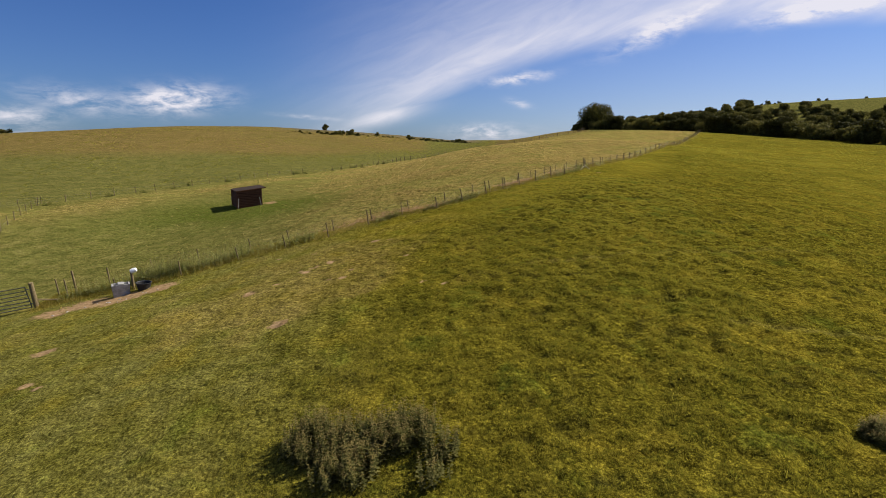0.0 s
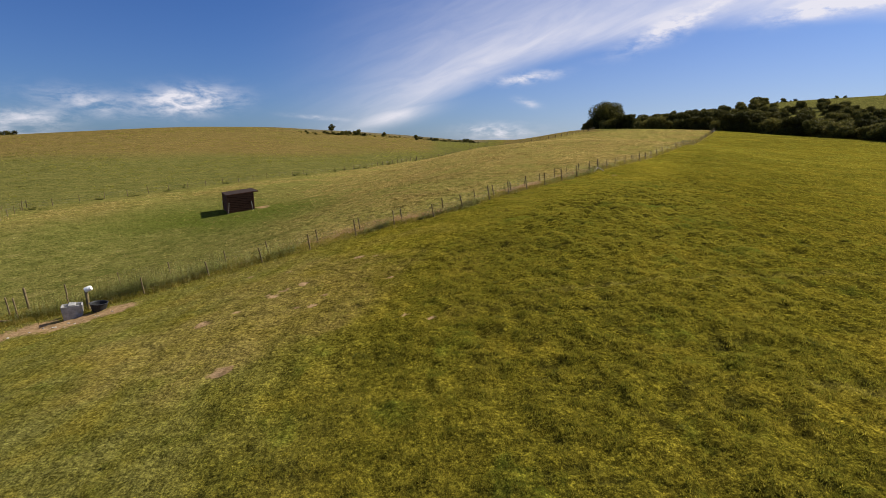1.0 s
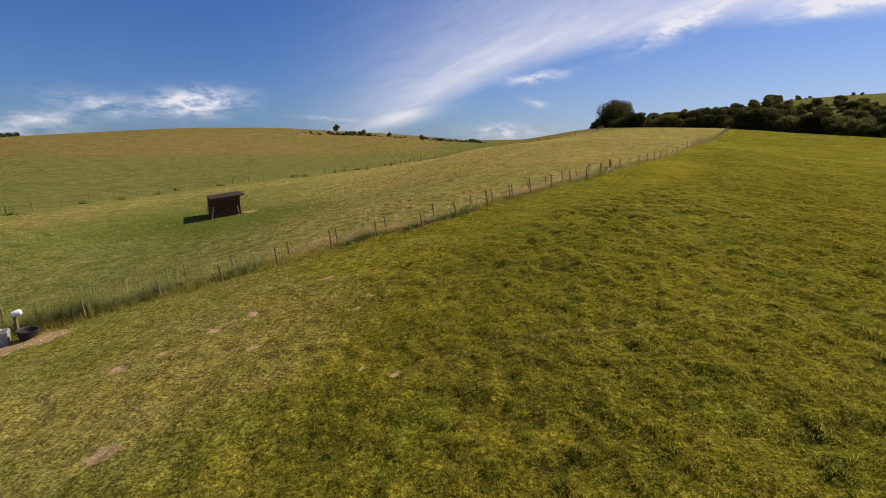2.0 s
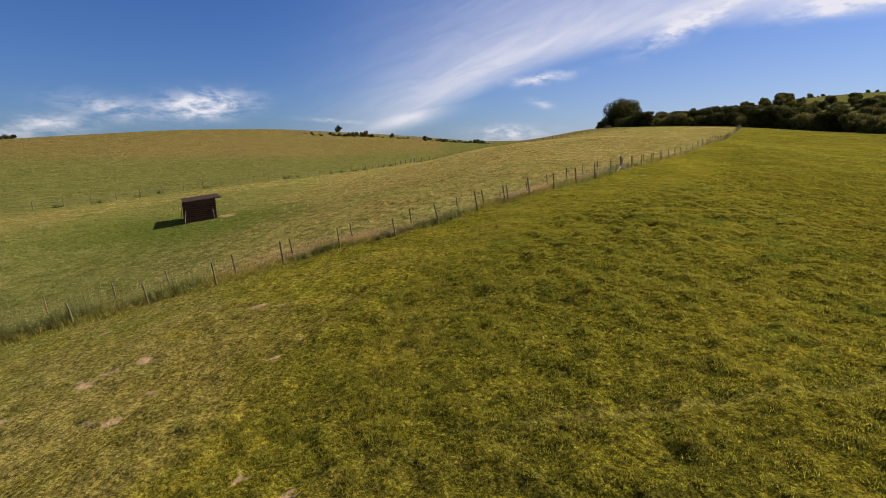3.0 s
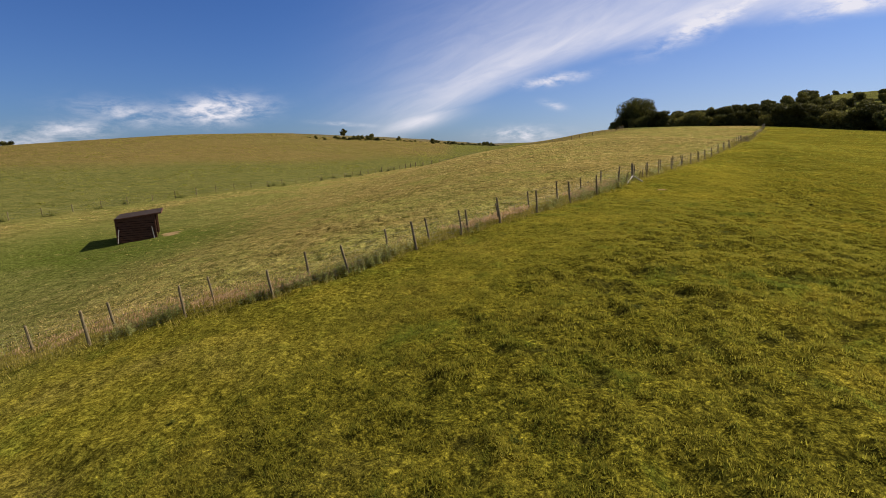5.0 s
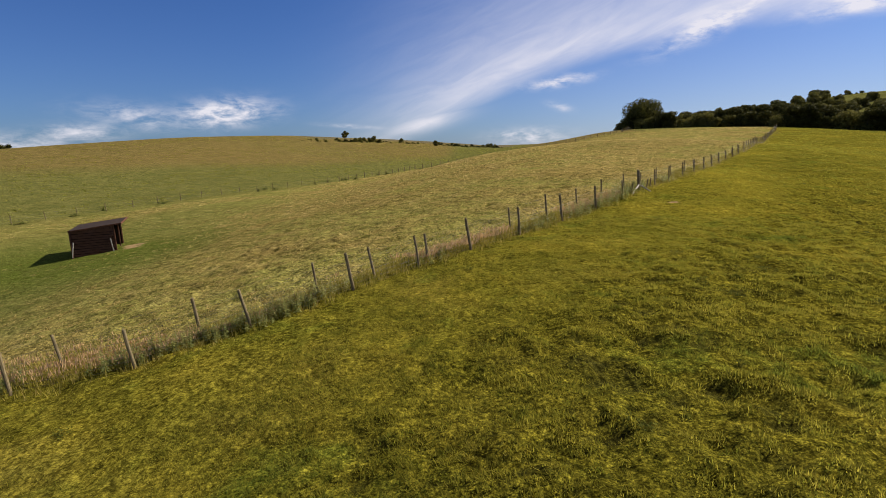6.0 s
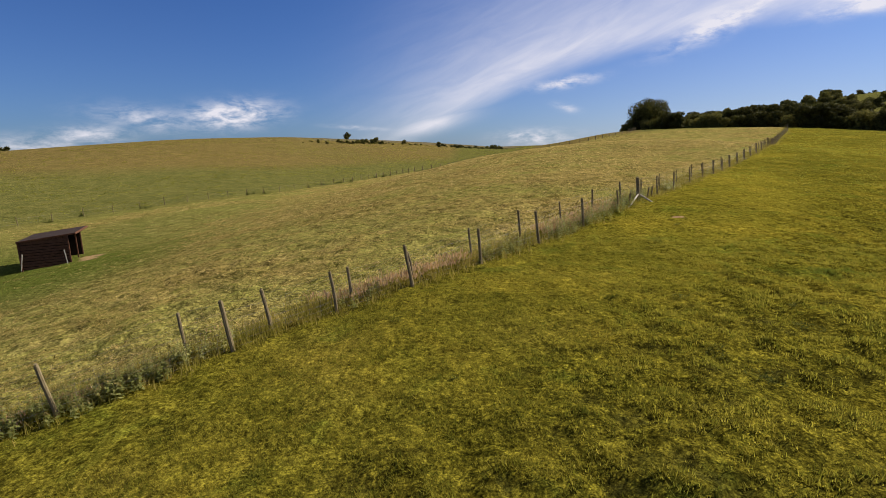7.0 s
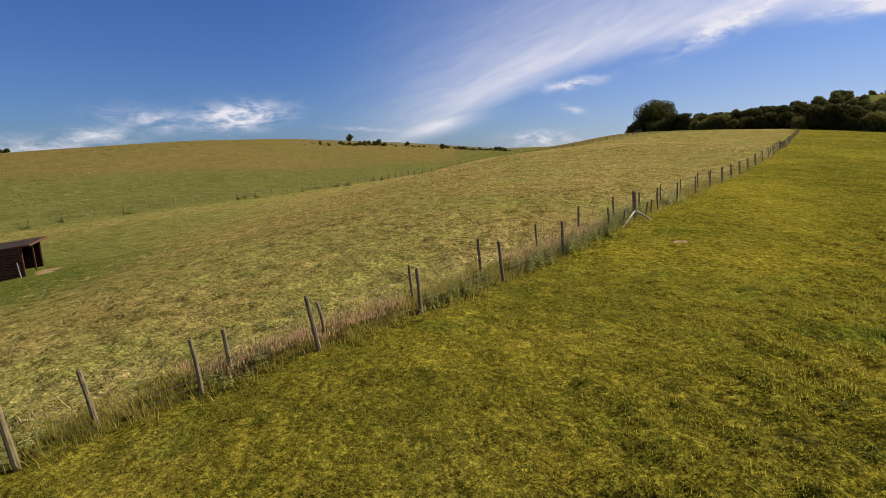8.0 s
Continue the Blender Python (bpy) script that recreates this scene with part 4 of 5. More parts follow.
def plant_trees():
    rng = random.Random(12)
    kinds = [make_tree("tree", 9.0, 8.5, 17, 2300, 0.38, LEAF_DARK, 1, "dark green broadleaf tree at the edge of the wood", "tree", 0.05),
             make_tree("tree", 8.0, 7.5, 15, 2000, 0.37, LEAF_DARK, 2, "dark green broadleaf tree at the edge of the wood", "tree", 0.04),
             make_tree("tree", 10.0, 8.0, 17, 2300, 0.38, LEAF_DARK, 3, "dark green broadleaf tree at the edge of the wood", "tree", 0.06),
             make_tree("tree", 6.5, 7.5, 14, 1900, 0.35, LEAF_LIGHT, 4, "olive green hawthorn at the edge of the wood", "tree", 0.03),
             make_tree("tree", 7.5, 9.5, 17, 2300, 0.37, LEAF_LIGHT, 5, "olive green spreading tree at the edge of the wood", "tree", 0.03)]
    bush = [make_tree("bush", 3.4, 4.6, 9, 700, 0.30, LEAF_LIGHT, 6, "rounded olive scrub bush on the open down", "bush", 0.05),
            make_tree("bush", 2.4, 3.8, 8, 600, 0.26, LEAF_DARK, 7, "low dark scrub bush on the open down", "bush", 0.05)]
    big = make_tree("tree", 14.0, 17.0, 44, 17000, 0.34, LEAF_LIGHT, 9, "large round-crowned tree standing at the corner of the wood", "tree", 0.05)
    lone = make_tree("tree", 9.0, 7.0, 10, 900, 0.42, LEAF_DARK, 10, "small lone tree with an open crown on the hill brow", "tree", 0.34)

    def plant(ob, x, y, s=1.0, group="trees of the wood", sink=0.45):
        c = copy_thing(ob, pose(x, y, float(land(x, y)) - sink, rng.uniform(-3, 3), rng.uniform(-3, 3), rng.uniform(0, 360)) @ Matrix.Diagonal((s * rng.uniform(0.9, 1.1), s * rng.uniform(0.9, 1.1), s, 1)))
        c["group"] = group
        return c

    def brow(az):
        return float(np.interp(az, _g, LANES[2]))

    def at(az, r):
        return r * math.sin(radians(az)), r * math.cos(radians(az))

    # front rows of the wood, then its depth
    for row, (off, step) in enumerate(((3, 3.8), (8, 4.4), (14, 5.0), (21, 5.6), (29, 6.2), (38, 7.0))):
        az = 17.0 if row else 17.4
        while az < 47:
            r = brow(az) + off + rng.uniform(-2, 2) - 10.0 * float(smooth(az, 22, 30))
            x, y = at(az, r)
            plant(kinds[rng.choice((0, 1, 2, 3, 3, 4, 4))], x, y, rng.uniform(0.58, 0.92) * (1.0 if rng.random() < 0.9 else 1.15))
            az += math.degrees(step * rng.uniform(0.7, 1.3) / r)
    # the corner of the wood: a large tree and bushes falling away from it
    x, y = at(16.75, 298)
    plant(big, x, y, 1.08)
    for az, r, k, s in ((15.55, 299, 4, 0.98), (15.05, 301, 1, 0.72), (14.75, 300, 3, 0.62), (14.45, 302, 3, 0.40), (16.0, 294, 0, 0.95), (16.5, 288, 4, 0.72), (17.2, 287, 3, 0.8), (17.9, 284, 4, 0.85), (17.6, 296, 0, 1.05)):
        x, y = at(az, r)
        plant(kinds[k], x, y, s)
    # scrub along the brow behind the wood, running down into it
    az = 26.3
    while az < 33.4:
        x, y = at(az, 396 + rng.uniform(-8, 8))
        plant(kinds[3] if 29.8 < az < 31.2 and rng.random() < 0.6 else rng.choice(bush), x, y, rng.uniform(0.4, 1.0), "scrub on the brow", 0.8)
        az += rng.uniform(0.05, 0.5)
    for az, s in ((36.2, 0.6), (36.8, 0.5), (39.5, 0.45)):
        x, y = at(az, 392)
        plant(bush[0], x, y, s, "scrub on the brow")
    for k in range(90):
        az = rng.uniform(20, 50)
        x, y = at(az, brow(az) + 54 + 45 * rng.random() ** 1.5)
        plant(kinds[3] if rng.random() < 0.3 else rng.choice(bush), x, y, rng.uniform(0.55, 0.95), "scrub on the brow")
    for k in range(150):
        az = rng.uniform(21.5, 32.6)
        x, y = at(az, brow(az) + 50 + (392 - brow(az) - 50) * rng.random() * float(smooth(33.0 - az, 0.0, 2.5)))
        if rng.random() < 0.35:
            plant(rng.choice((kinds[3], kinds[4], kinds[1])), x, y, rng.uniform(0.4, 0.62), "scrub on the brow")
        else:
            plant(rng.choice(bush), x, y, rng.uniform(0.9, 1.6), "scrub on the brow")
    for k in range(130):
        az = rng.uniform(24, 46)
        x, y = at(az, brow(az) + 42 + 80 * rng.random())
        plant(rng.choice((kinds[1], kinds[3], kinds[3], kinds[4])), x, y, rng.uniform(0.45, 0.75), "scrub on the brow")
    # rank scrub at the upper end of the fence
    for dx, dy, s in ((0, 0, 0.75), (1.8, 2.6, 0.6), (-1.4, -1.2, 0.4), (2.6, 5.0, 0.7)):
        plant(bush[0], 103.5 + dx, 203.0 + dy, s, "scrub on the brow")
    # hedge and lone tree along the brow of the down
    x, y = at(-13.1, 352)
    plant(lone, x, y, 0.72, "trees on the down")
    az = -17.0
    while az < 3.2:
        x, y = at(az, brow(az) - 78 + rng.uniform(-12, 8))
        thick = -14.2 < az < -9.0 or az > -4
        plant(rng.choice(bush), x, y, rng.uniform(0.35, 0.9) * (0.95 if thick else 0.6), "scrub on the down")
        az += rng.uniform(0.10, 0.36) if thick else rng.uniform(0.18, 0.6)
    for az in (-11.2, -10.6, -10.2, -7.4, -3.9, 1.5, 1.9, 2.3):
        x, y = at(az, brow(az) - 70)
        plant(bush[0], x, y, rng.uniform(0.8, 1.15), "scrub on the down")
    for az in (-41.5, -41.0, -40.6):
        x, y = at(az, brow(az) - 2)
        plant(bush[1], x, y, rng.uniform(0.7, 1.0), "scrub on the down")
    for ob in kinds + bush + [big, lone]:
        for c in ob.children_recursive:
            bpy.data.objects.remove(c)
        bpy.data.objects.remove(ob)


plant_trees()

# ---------------------------------------------------------------- grass and weeds


def blades(x, y, count, length, width, spread, lean, rng):
    """Pointed blades in tufts at plan points: arrays of verts and triangles."""
    n = len(x)
    z = turf(x, y)
    k = count
    ang = rng.uniform(0, 2 * math.pi, (n, k))
    off = rng.normal(0, 1, (n, k, 2)) * np.asarray(spread).reshape(-1, 1, 1)
    ln = np.asarray(length).reshape(-1, 1) * rng.uniform(0.55, 1.25, (n, k))
    tilt = rng.uniform(lean[0], lean[1], (n, k))
    bx, by = x[:, None] + off[..., 0], y[:, None] + off[..., 1]
    bz = np.broadcast_to(z[:, None], bx.shape) - 0.01
    dx, dy = np.cos(ang), np.sin(ang)
    w = np.asarray(width).reshape(-1, 1)
    a = np.stack([bx - dy * w, by + dx * w, bz], -1)
    b = np.stack([bx + dy * w, by - dx * w, bz], -1)
    t = np.stack([bx + dx * np.sin(tilt) * ln, by + dy * np.sin(tilt) * ln, bz + np.cos(tilt) * ln], -1)
    v = np.stack([a, b, t], 2).reshape(-1, 3)
    return v, np.arange(len(v)).reshape(-1, 3)


def scatter(rng, n, x0, x1, y0, y1):
    return rng.uniform(x0, x1, n), rng.uniform(y0, y1, n)


def lawn():
    """Tufted turf of the grazed field, thickest where the camera passes low."""
    rng = np.random.default_rng(31)
    vs, fs, base = [], [], 0
    layers = ((90000, (-14, 27, 6, 60), 7, 0.042, False), (100000, (-32, 66, 5, 108), 4, 0.085, False), (260000, (-9, 24, 8, 50), 8, 0.058, True))
    for n, box4, count, tall, strip in layers:
        x, y = scatter(rng, n, *box4)
        c = cloudy(x, y, 0.9, 51)
        tuss = cloudy(x * 0.85, y, 3.6, 52, 2)
        lump = smooth(tuss, 0.43, 0.55)
        gap = poached(x, y)
        r = roughness(x, y)
        keep = (side_of(FIELD_FENCE, x, y) < 0.1) & (rng.uniform(0, 1, n) < (1 - 0.80 * r * (1 - lump)) * (1 - 0.9 * gap) * (0.75 + 0.25 * smooth(c, 0.25, 0.6)) * sward(x, y)) & (zones(x, y)[3] < 0.35) & (track(x, y) < 0.55)
        if strip:
            keep &= np.abs(x - 1.5 - 0.32 * (y - 8)) < 7.5 + 2.5 * (c - 0.5)
        x, y, c, big, r = x[keep], y[keep], c[keep], smooth(tuss[keep], 0.40, 0.72), r[keep]
        v, f = blades(x, y, count, tall * (0.50 + 0.1 * r + (0.3 + 0.7 * r) * big + 0.3 * c), 0.0065 + 0.002 * big, 0.055 - 0.015 * r, (0.2, 1.25), rng)
        vs.append(v)
        fs.append(f + base)
        base += len(v)
    me = fast_mesh("field_grass", np.concatenate(vs), np.concatenate(fs), LAWN)
    tagged(new("field_grass", me), "short tufted olive green grazed grass", "grass", kind="stuff")


def dark_tufts():
    """Coarse dark tufts that the animals leave, in drifts over the rougher side of the field."""
    rng = np.random.default_rng(37)
    n = 60000
    x, y = scatter(rng, n, -6, 48, 8, 100)
    c = 0.55 * cloudy(x * 0.7, y, 0.55, 57) + 0.45 * cloudy(x, y, 0.09, 58)
    keep = (side_of(FIELD_FENCE, x, y) < -0.8) & (rng.uniform(0, 1, n) < (0.02 + 0.22 * smooth(c, 0.47, 0.62)) * (0.15 + 0.85 * roughness(x, y)))
    x, y, c = x[keep], y[keep], c[keep]
    # rank edge above each trodden path
    for line in (TRACK, UPPER_TRACK):
        p = along(line, 0.07)
        p = p[(p[:, 0] > (9.5 if line is TRACK else 3.0)) & (p[:, 0] < 22)]
        x, y = np.r_[x, p[:, 0] + rng.normal(0, 0.1, len(p))], np.r_[y, p[:, 1] + rng.normal(0.36, 0.10, len(p))]
    s = rng.uniform(0.5, 1.0, len(x))
    v, f = blades(x, y, 18, 0.085 * s, 0.008 + 0.00006 * y, 0.07 * s + 0.02, (0.3, 1.3), rng)
    tagged(new("dark_tufts", fast_mesh("dark_tufts", v, f, TUFT)), "coarse dark green tufts in the grazed field", "grass", kind="stuff")


def hay():
    """Cut and matted grass of the paddock beyond the fence; greener towards its low side."""
    rng = np.random.default_rng(32)
    parts = {"hay_stubble": ([], []), "paddock_grass": ([], [])}
    for n, box4, count, ln, w in ((210000, (-12, 22, 36, 74), 5, 0.11, 0.0042), (170000, (-48, 40, 32, 110), 4, 0.12, 0.008)):
        x, y = scatter(rng, n, *box4)
        f = side_of(FIELD_FENCE, x, y)
        c = cloudy(x * 0.6 + y * 0.3, y, 0.8, 53)
        keep = (f > 0.9) & (f < 48) & (rng.uniform(0, 1, n) < (0.25 + 0.75 * smooth(c, 0.35, 0.65)) * np.exp(-(np.hypot(x + 5, y - 55) / 42) ** 4)) & (zones(x, y)[3] < 0.3)
        keep &= np.hypot(x - SHELTER[0], y - SHELTER[1]) > 2.9
        if box4[0] == -48:
            keep &= ~((x > -12) & (x < 22) & (y > 36) & (y < 74))
        x, y, c = x[keep], y[keep], c[keep]
        green = rng.uniform(0, 1, len(x)) < 0.25 + 0.75 * freshness(x, y)
        for name, pick, lean in (("hay_stubble", ~green, (1.0, 1.52)), ("paddock_grass", green, (0.7, 1.45))):
            k = 1.0 if name == "hay_stubble" else 0.6
            v, q = blades(x[pick], y[pick], count, k * (0.6 * ln + 0.8 * ln * c[pick]), w, 0.08, lean, rng)
            parts[name][1].append(q + sum(len(a) for a in parts[name][0]))
            parts[name][0].append(v)
    for name, mat, label in (("hay_stubble", HAY, "matted straw-coloured cut grass of the paddock"), ("paddock_grass", REGROWTH, "short green regrowth in the paddock")):
        me = fast_mesh(name, np.concatenate(parts[name][0]), np.concatenate(parts[name][1]), mat)
        tagged(new(name, me), label, "grass", kind="stuff")


def hay_clumps():
    """Raised mats of cut grass that throw small shadows over the paddock, with dark tufts coloured as more shade."""
    rng = np.random.default_rng(38)
    n = 46000
    x, y = scatter(rng, n, -40, 60, 32, 130)
    f = side_of(FIELD_FENCE, x, y)
    c = cloudy(x * 0.8, y, 0.5, 59)
    keep = (f > 1.2) & (f < 60) & (side_of(FAR_FENCE, x, y) < -2) & (rng.uniform(0, 1, n) < 0.12 + 0.75 * smooth(c, 0.42, 0.6)) & (np.hypot(x - SHELTER[0], y - SHELTER[1]) > 3.4)
    keep &= rng.uniform(0, 1, n) > 0.9 * freshness(x, y)
    x, y = x[keep], y[keep]
    s = rng.uniform(0.6, 1.2, len(x))
    v, q = blades(x, y, 12, 0.18 * s, 0.005 + 0.00012 * y, 0.12 * s, (0.85, 1.5), rng)
    tagged(new("hay_clumps", fast_mesh("hay_clumps", v, q, HAY)), "raised brown mats of cut grass in the paddock", "grass", kind="stuff")
    # dark copies of the clumps beside them, coloured as the mats' shaded parts
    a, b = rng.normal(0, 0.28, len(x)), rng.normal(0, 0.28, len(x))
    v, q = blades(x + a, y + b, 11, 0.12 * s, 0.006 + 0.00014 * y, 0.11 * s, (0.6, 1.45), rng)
    tagged(new("stubble_tufts", fast_mesh("stubble_tufts", v, q, SHADE_TUFT)), "dark blades standing in for shade between the mats of cut grass", "grass", kind="stuff")


def hill_tussocks():
    """Dark tussocks over the far down."""
    rng = np.random.default_rng(39)
    n = 26000
    az, r = rng.uniform(-52, 6, n), 80 + 300 * rng.uniform(0, 1, n) ** 0.7
    x, y = r * np.sin(np.radians(az)), r * np.cos(np.radians(az))
    c = 0.5 * cloudy(x, y, 0.05, 66) + 0.5 * cloudy(x, y, 0.25, 67)
    keep = (side_of(FAR_FENCE, x, y) > 2) & (rng.uniform(0, 1, n) < 0.1 + smooth(c, 0.45, 0.6)) & (r < np.interp(az, _g, LANES[2]) - 40)
    x, y, r = x[keep], y[keep], r[keep]
    s = rng.uniform(0.6, 1.3, len(x))
    v, q = blades(x, y, 8, 0.26 * s, 0.03 + 0.0001 * r, 0.20 * s, (0.3, 1.4), rng)
    tagged(new("hill_tussocks", fast_mesh("hill_tussocks", v, q, TUFT)), "dark coarse tussocks over the far down", "grass", kind="stuff")


def tussocks():
    """Coarser tussocks, which break up the far turf and the paddock."""
    rng = np.random.default_rng(36)
    x, y = scatter(rng, 80000, -70, 130, 40, 230)
    f, g = side_of(FIELD_FENCE, x, y), side_of(FAR_FENCE, x, y)
    r = np.hypot(x, y)
    c = cloudy(x, y, 0.35, 54)
    inside = (g < -1) & (np.abs(f) > 1.2) & (r < 225) & (np.degrees(np.arctan2(x, y)) < 45) & (c > 0.42) & (np.hypot(x - 8, y - 36) > 34) & (np.hypot(x - SHELTER[0], y - SHELTER[1]) > 3.2)
    for name, pick, mat, label in (("field_tussocks", inside & (f < 0) & (c > 0.45), TUFT, "coarse olive grass tussocks up the field"), ("paddock_tussocks", inside & (f > 0) & (freshness(x, y) < 0.5), HAY, "straw-coloured tussocks over the paddock")):
        a, b = x[pick], y[pick]
        v, q = blades(a, b, 9, 0.13 + 0.10 * c[pick], 0.022, 0.15, (0.7, 1.45), rng)
        tagged(new(name, fast_mesh(name, v, q, mat)), label, "grass", kind="stuff")


def long_strip():
    """Uncut grass and pinkish seed heads between the two rows of posts."""
    rng = np.random.default_rng(33)
    line = np.asarray(FIELD_FENCE[1:])
    s = np.r_[0, np.cumsum(np.hypot(*np.diff(line, axis=0).T))]
    n = 30000
    q = s[-1] * rng.uniform(0, 1, n) ** 1.9
    px, py = np.interp(q, s, line[:, 0]), np.interp(q, s, line[:, 1])
    qx, qy = np.interp(q + 0.3, s, line[:, 0]) - px, np.interp(q + 0.3, s, line[:, 1]) - py
    d = np.hypot(qx, qy) + 1e-9
    wide = 1 + 1.6 * (1 - smooth(px, -8, 3))
    off = rng.normal(0.5, 0.36, n) * wide
    x, y = px - qy / d * off, py + qx / d * off
    tall = 0.82 * (0.12 + 0.34 * cloudy(x, y, 0.35, 61)) * (1 + 0.35 * (1 - smooth(x, -16, -6))) * (1 - 0.55 * smooth(y, 58, 80))
    v, f = blades(x, y, 5, tall, 0.009, 0.06, (0.05, 0.8), rng)
    tagged(new("long_grass", fast_mesh("long_grass", v, f, STALK)), "uncut tall grass along the fence line", "grass", kind="stuff")
    pick = (cloudy(x, y, 0.22, 62) > 0.46) & (off > 0.2) & (x > -9 + rng.normal(0, 2.5, n)) & (y < 56 + rng.normal(0, 2.5, n))
    xs, ys = x[pick], y[pick]
    h = tall[pick] * 1.25
    # stems with a thickened head: two narrow diamonds each
    k = len(xs)
    reps = 3
    xs, ys, h = np.repeat(xs, reps) + rng.normal(0, 0.08, k * reps), np.repeat(ys, reps) + rng.normal(0, 0.08, k * reps), np.repeat(h, reps) * rng.uniform(0.7, 1.15, k * reps)
    z = turf(xs, ys)
    a, tl = rng.uniform(0, 6.283, k * reps), rng.uniform(0.02, 0.35, k * reps)
    dx, dy = np.cos(a), np.sin(a)
    P = lambda u, w: np.stack([xs + dx * np.sin(tl) * h * u - dy * w, ys + dy * np.sin(tl) * h * u + dx * w, z + np.cos(tl) * h * u], -1)
    v = np.stack([P(0.62, 0), P(0.8, 0.012), P(1.02, 0), P(0.8, -0.012)], 1).reshape(-1, 3)
    i = np.arange(k * reps)[:, None] * 4
    tagged(new("seed_heads", fast_mesh("seed_heads", v, np.concatenate([i + [0, 1, 2, 3]], 0), SEED)), "dry pinkish grass seed heads along the fence line", "grass", kind="stuff")


def weed_stems(x, y, tall, leaf, rng, tops=0.2, nodes=8):
    """Upright leafy stems: pairs of leaves that shrink upward; the topmost of them go brown."""
    n = len(x)
    z = turf(x, y)
    a0, tl = rng.uniform(0, 6.283, n), rng.uniform(0, 0.22, n)
    lx, ly = np.cos(a0) * np.sin(tl), np.sin(a0) * np.sin(tl)
    vs, idx = [], []
    for k in range(nodes):
        u = 0.10 + 0.9 * k / (nodes - 1)
        c = np.stack([x + lx * tall * u, y + ly * tall * u, z + np.cos(tl) * tall * u], -1)
        for s in range(3):
            a = a0 + k * 1.3 + s * 2.094 + rng.normal(0, 0.3, n)
            ln = leaf * (1.15 - 0.75 * u) * rng.uniform(0.7, 1.3, n)
            d = np.stack([np.cos(a), np.sin(a), rng.uniform(-0.35, 0.55, n)], -1)
            w = np.stack([-np.sin(a), np.cos(a), np.zeros(n)], -1)
            L = ln[:, None]
            vs.append(np.stack([c, c + d * L * 0.5 + w * L * 0.27, c + d * L + np.array([0, 0, -0.15]) * L, c + d * L * 0.5 - w * L * 0.27], 1))
            idx.append(((rng.uniform(0, 1, n) < tops) | (u > 0.86)) & (u > 0.55))
    w = 0.006
    base = np.stack([x, y, z - 0.02], -1)
    tip = np.stack([x + lx * tall, y + ly * tall, z + np.cos(tl) * tall], -1)
    side = np.stack([-np.sin(a0), np.cos(a0), np.zeros(n)], -1) * w
    vs.append(np.stack([base - side, base + side, tip + side * 0.4, tip - side * 0.4], 1))
    idx.append(np.zeros(n, bool))
    v = np.concatenate(vs).reshape(-1, 3)
    return v, np.arange(len(v)).reshape(-1, 4), np.concatenate(idx).astype(int)


def weed_patch(x, y, tall, leaf, rng, tops, leaves, label):
    """A patch of stems: one thing, with a mesh for each clump of neighbouring stems."""
    cx, cy = float(x.mean()), float(y.mean())
    o = Vector((cx, cy, float(turf(cx, cy))))
    top = empty("nettle_patch", Matrix.Translation(o), label, "weeds", "weed patches")
    k = max(2, min(9, len(x) // 45))
    seeds = rng.choice(len(x), k, replace=False)
    near = np.argmin((x[:, None] - x[seeds]) ** 2 + (y[:, None] - y[seeds]) ** 2, axis=1)
    for i in range(k):
        q = near == i
        v, f, idx = weed_stems(x[q], y[q], tall[q], leaf, rng, tops)
        tagged(put("nettle_clump", fast_mesh("nettle_clump", v - np.array(o), f, None, [leaves, NETTLE_TOP], idx), top), kind="stuff")


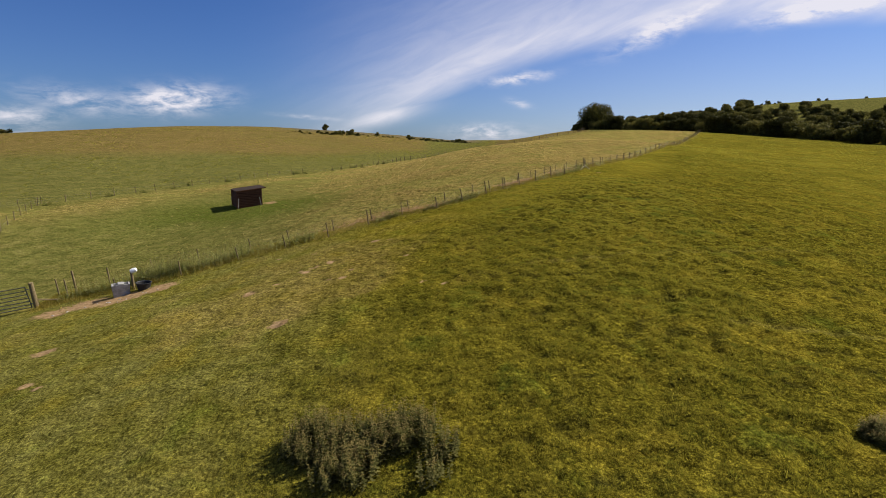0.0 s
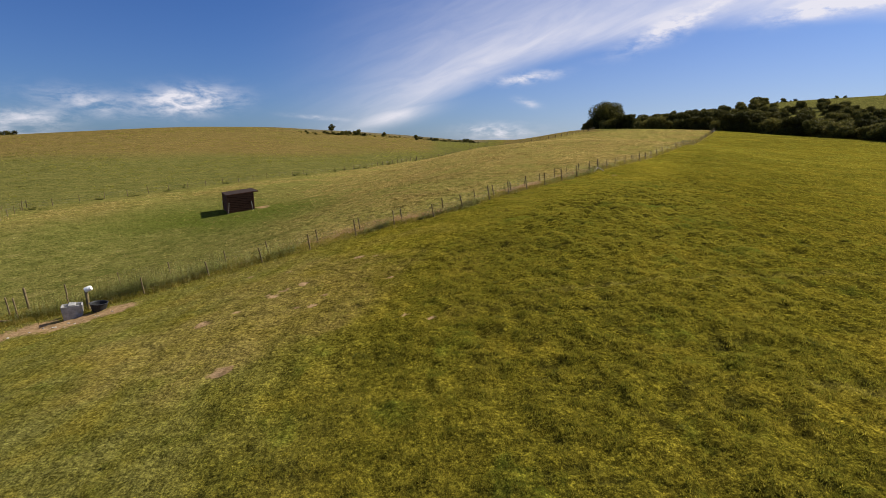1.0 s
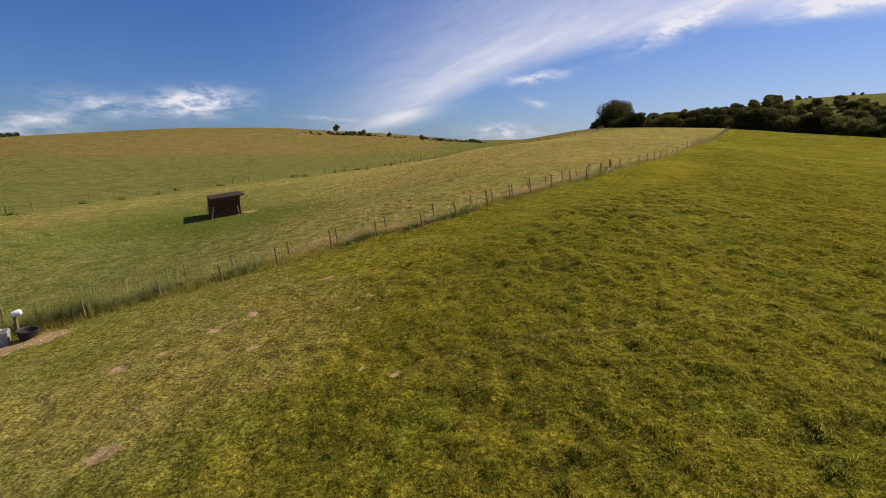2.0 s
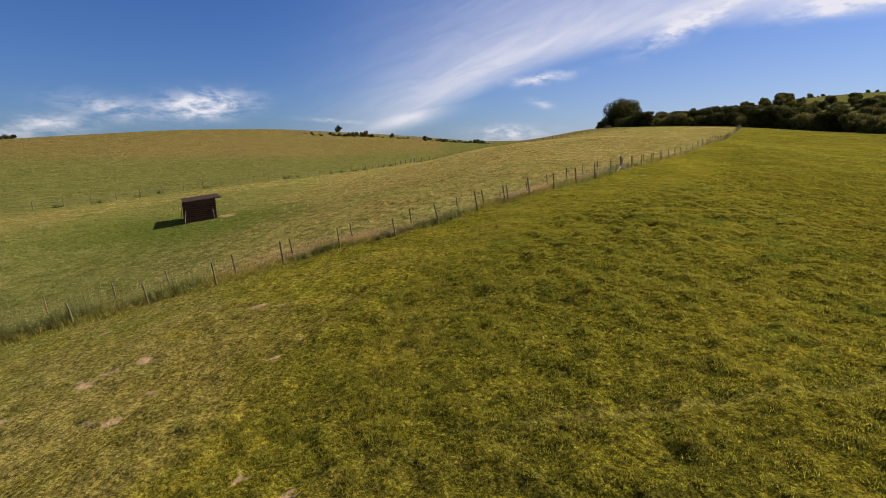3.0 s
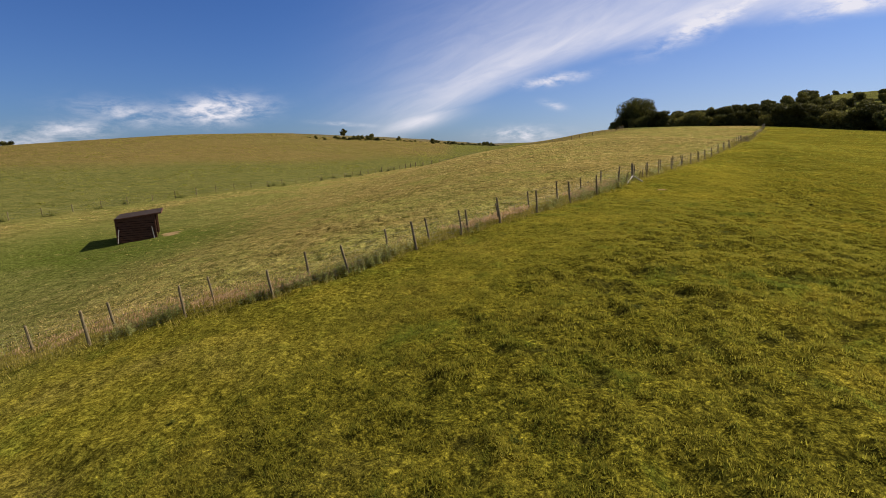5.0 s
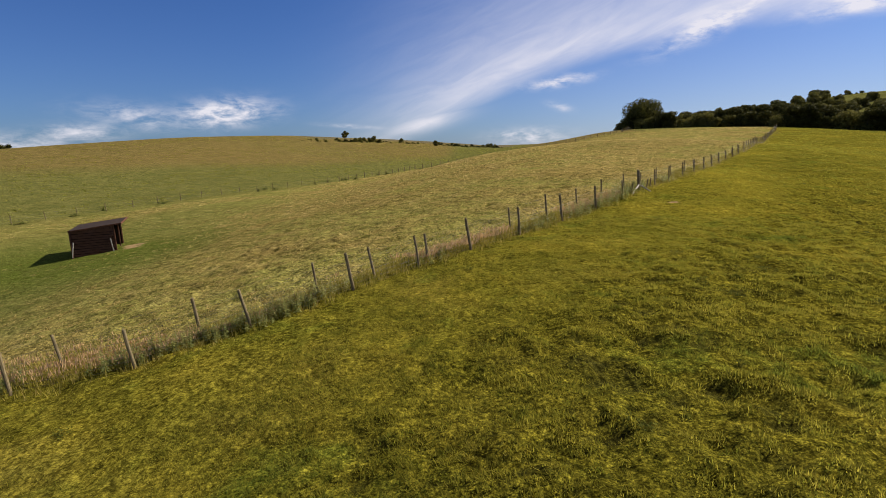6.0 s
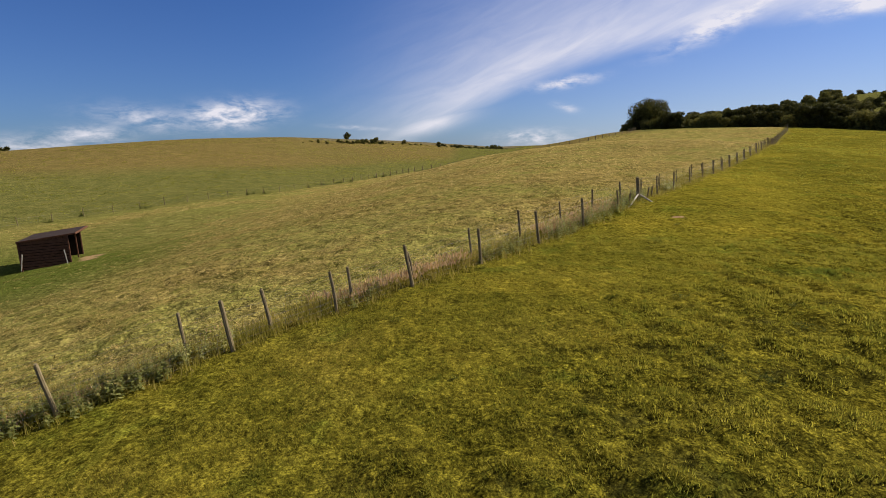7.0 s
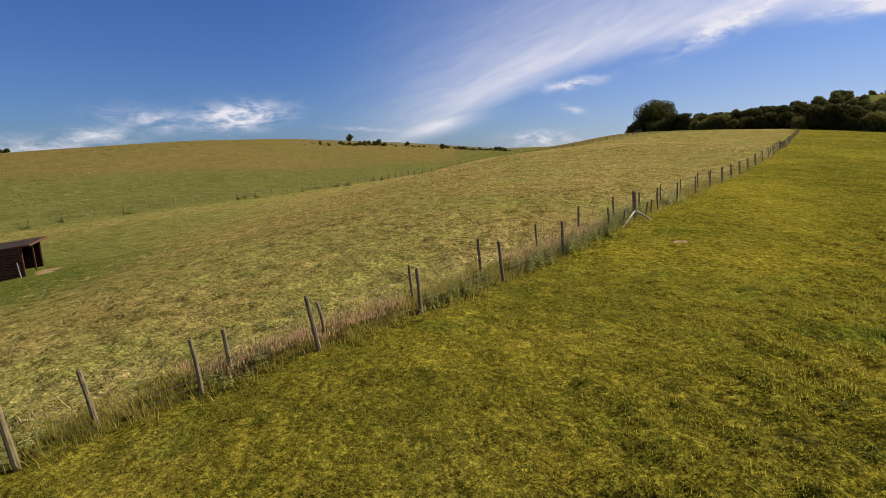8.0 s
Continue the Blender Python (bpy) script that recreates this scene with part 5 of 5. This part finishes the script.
def weeds():
    rng = np.random.default_rng(34)

    def patch(lobes, n, tall, leaf, label, tops=0.2):
        xs, ys, hs = [], [], []
        for cx, cy, rx, ry, share in lobes:
            k = int(n * share)
            r, a = np.sqrt(rng.uniform(0, 1, k)), rng.uniform(0, 6.283, k)
            xs.append(cx + rx * r * np.cos(a))
            ys.append(cy + ry * r * np.sin(a))
            hs.append(tall * (1.05 - 0.3 * r ** 2) * rng.uniform(0.5, 1.2, k))
        weed_patch(np.concatenate(xs), np.concatenate(ys), np.concatenate(hs), leaf, rng, tops, NETTLE, label)

    patch(((-3.2, 11.3, 0.95, 0.75, 0.30), (-2.0, 11.0, 0.75, 0.7, 0.20), (-1.0, 11.3, 0.8, 0.65, 0.28), (-2.3, 10.1, 0.8, 0.5, 0.14), (0.0, 10.6, 0.5, 0.35, 0.05), (-0.2, 9.8, 0.4, 0.3, 0.03)), 560, 0.78, 0.115,
          "tall leafy nettle patch with browning tops in the field", 0.16)
    patch(((10.55, 10.6, 0.5, 0.45, 1.0),), 130, 0.45, 0.10, "small dark leafy nettle patch in the field", 0.2)
    line = np.asarray(FIELD_FENCE[1:])
    for k, (i0, i1, n, tall) in enumerate(((0.2, 1.2, 300, 1.15), (1.2, 2.0, 420, 1.5), (2.0, 3.0, 300, 1.2), (3.0, 4.6, 210, 0.85), (6.2, 6.9, 90, 0.5), (7.6, 8.4, 90, 0.45), (8.4, 9.6, 190, 0.42), (9.0, 9.9, 80, 0.5), (14.2, 15.2, 110, 0.62), (15.2, 16.4, 150, 0.66), (16.4, 17.4, 120, 0.6), (13.0, 13.8, 50, 0.5), (11.0, 11.5, 40, 0.4), (18.6, 19.2, 50, 0.6))):
        q = rng.uniform(i0, i1, n)
        x = np.interp(q, np.arange(len(line)), line[:, 0]) + rng.normal(0, 0.1, n)
        y = np.interp(q, np.arange(len(line)), line[:, 1]) + rng.normal(0.45, 0.35, n)
        if k < 4:
            y = y + np.abs(rng.normal(0, 1.0, n))
        weed_patch(x, y, tall * rng.uniform(0.5, 1.15, n), 0.12 if k < 4 else 0.10, rng, 0.12, NETTLE_LUSH, "rank green nettles growing along the fence")


def rosettes():
    """Low dark dock and thistle clumps dotted over the field."""
    rng = np.random.default_rng(35)
    spots = [(5.9, 28.0, 0.3), (5.6, 24.7, 0.3), (7.9, 24.2, 0.25), (13.3, 40.2, 0.4), (12.9, 41.0, 0.3), (13.3, 43.8, 0.25), (15.2, 42.4, 0.4), (6.0, 14.6, 0.18), (0.3, 12.8, 0.2), (17.0, 29.6, 0.3), (9.6, 35.0, 0.3), (11.4, 18.2, 0.25)]
    n = 60
    x, y = scatter(rng, n * 4, -8, 34, 12, 75)
    ok = (side_of(FIELD_FENCE, x, y) < -1.0) & (cloudy(x, y, 0.15, 71) > 0.42)
    spots += [(a, b, rng.uniform(0.10, 0.26)) for a, b in zip(x[ok][:n], y[ok][:n])]
    loose = []
    for a, b, s in spots:
        s = 0.75 * s
        k = int(40 + 200 * s)
        r, t = s * rng.uniform(0, 1, k) ** 0.7, rng.uniform(0, 6.283, k)
        px, py = a + r * np.cos(t), b + 0.8 * r * np.sin(t)
        c = np.stack([px, py, turf(px, py) + rng.uniform(0.0, 0.07, k)], -1)
        ang = rng.uniform(0, 6.283, k)
        d = np.stack([np.cos(ang), np.sin(ang), rng.uniform(0.1, 1.0, k)], -1)
        w = np.stack([-np.sin(ang), np.cos(ang), np.zeros(k)], -1)
        L = (0.03 + 0.05 * s) * rng.uniform(0.7, 1.4, k)[:, None]
        v = np.stack([c, c + d * L * 0.5 + w * L * 0.25, c + d * L, c + d * L * 0.5 - w * L * 0.25], 1).reshape(-1, 3)
        loose.append(v)
    v = np.concatenate(loose)
    tagged(new("field_weeds", fast_mesh("field_weeds", v, np.arange(len(v)).reshape(-1, 4), WEED)), "small dark weeds dotted over the grazed grass", "weeds", kind="stuff")
    # rank clumps along the valley fence
    xs, ys = [], []
    for a, b in along(FAR_FENCE[2:9], 2.6):
        if rng.uniform() < 0.55:
            continue
        a, b, s = a + rng.normal(0.3, 1.2), b + rng.normal(0, 1.8), rng.uniform(0.15, 0.5)
        xs.append(a + rng.normal(0, s, 16))
        ys.append(b + rng.normal(0, s * 0.7, 16))
    x, y = np.concatenate(xs), np.concatenate(ys)
    v, f, i = weed_stems(x, y, rng.uniform(0.3, 0.85, len(x)), 0.24, rng, 0.1, 4)
    tagged(new("thistles", fast_mesh("thistles", v, f, None, [WEED, NETTLE_TOP], i)), "dark thistles dotted along the valley fence", "weeds", kind="stuff")



lawn()
dark_tufts()
hay()
hay_clumps()
hill_tussocks()
tussocks()
long_strip()
weeds()
rosettes()
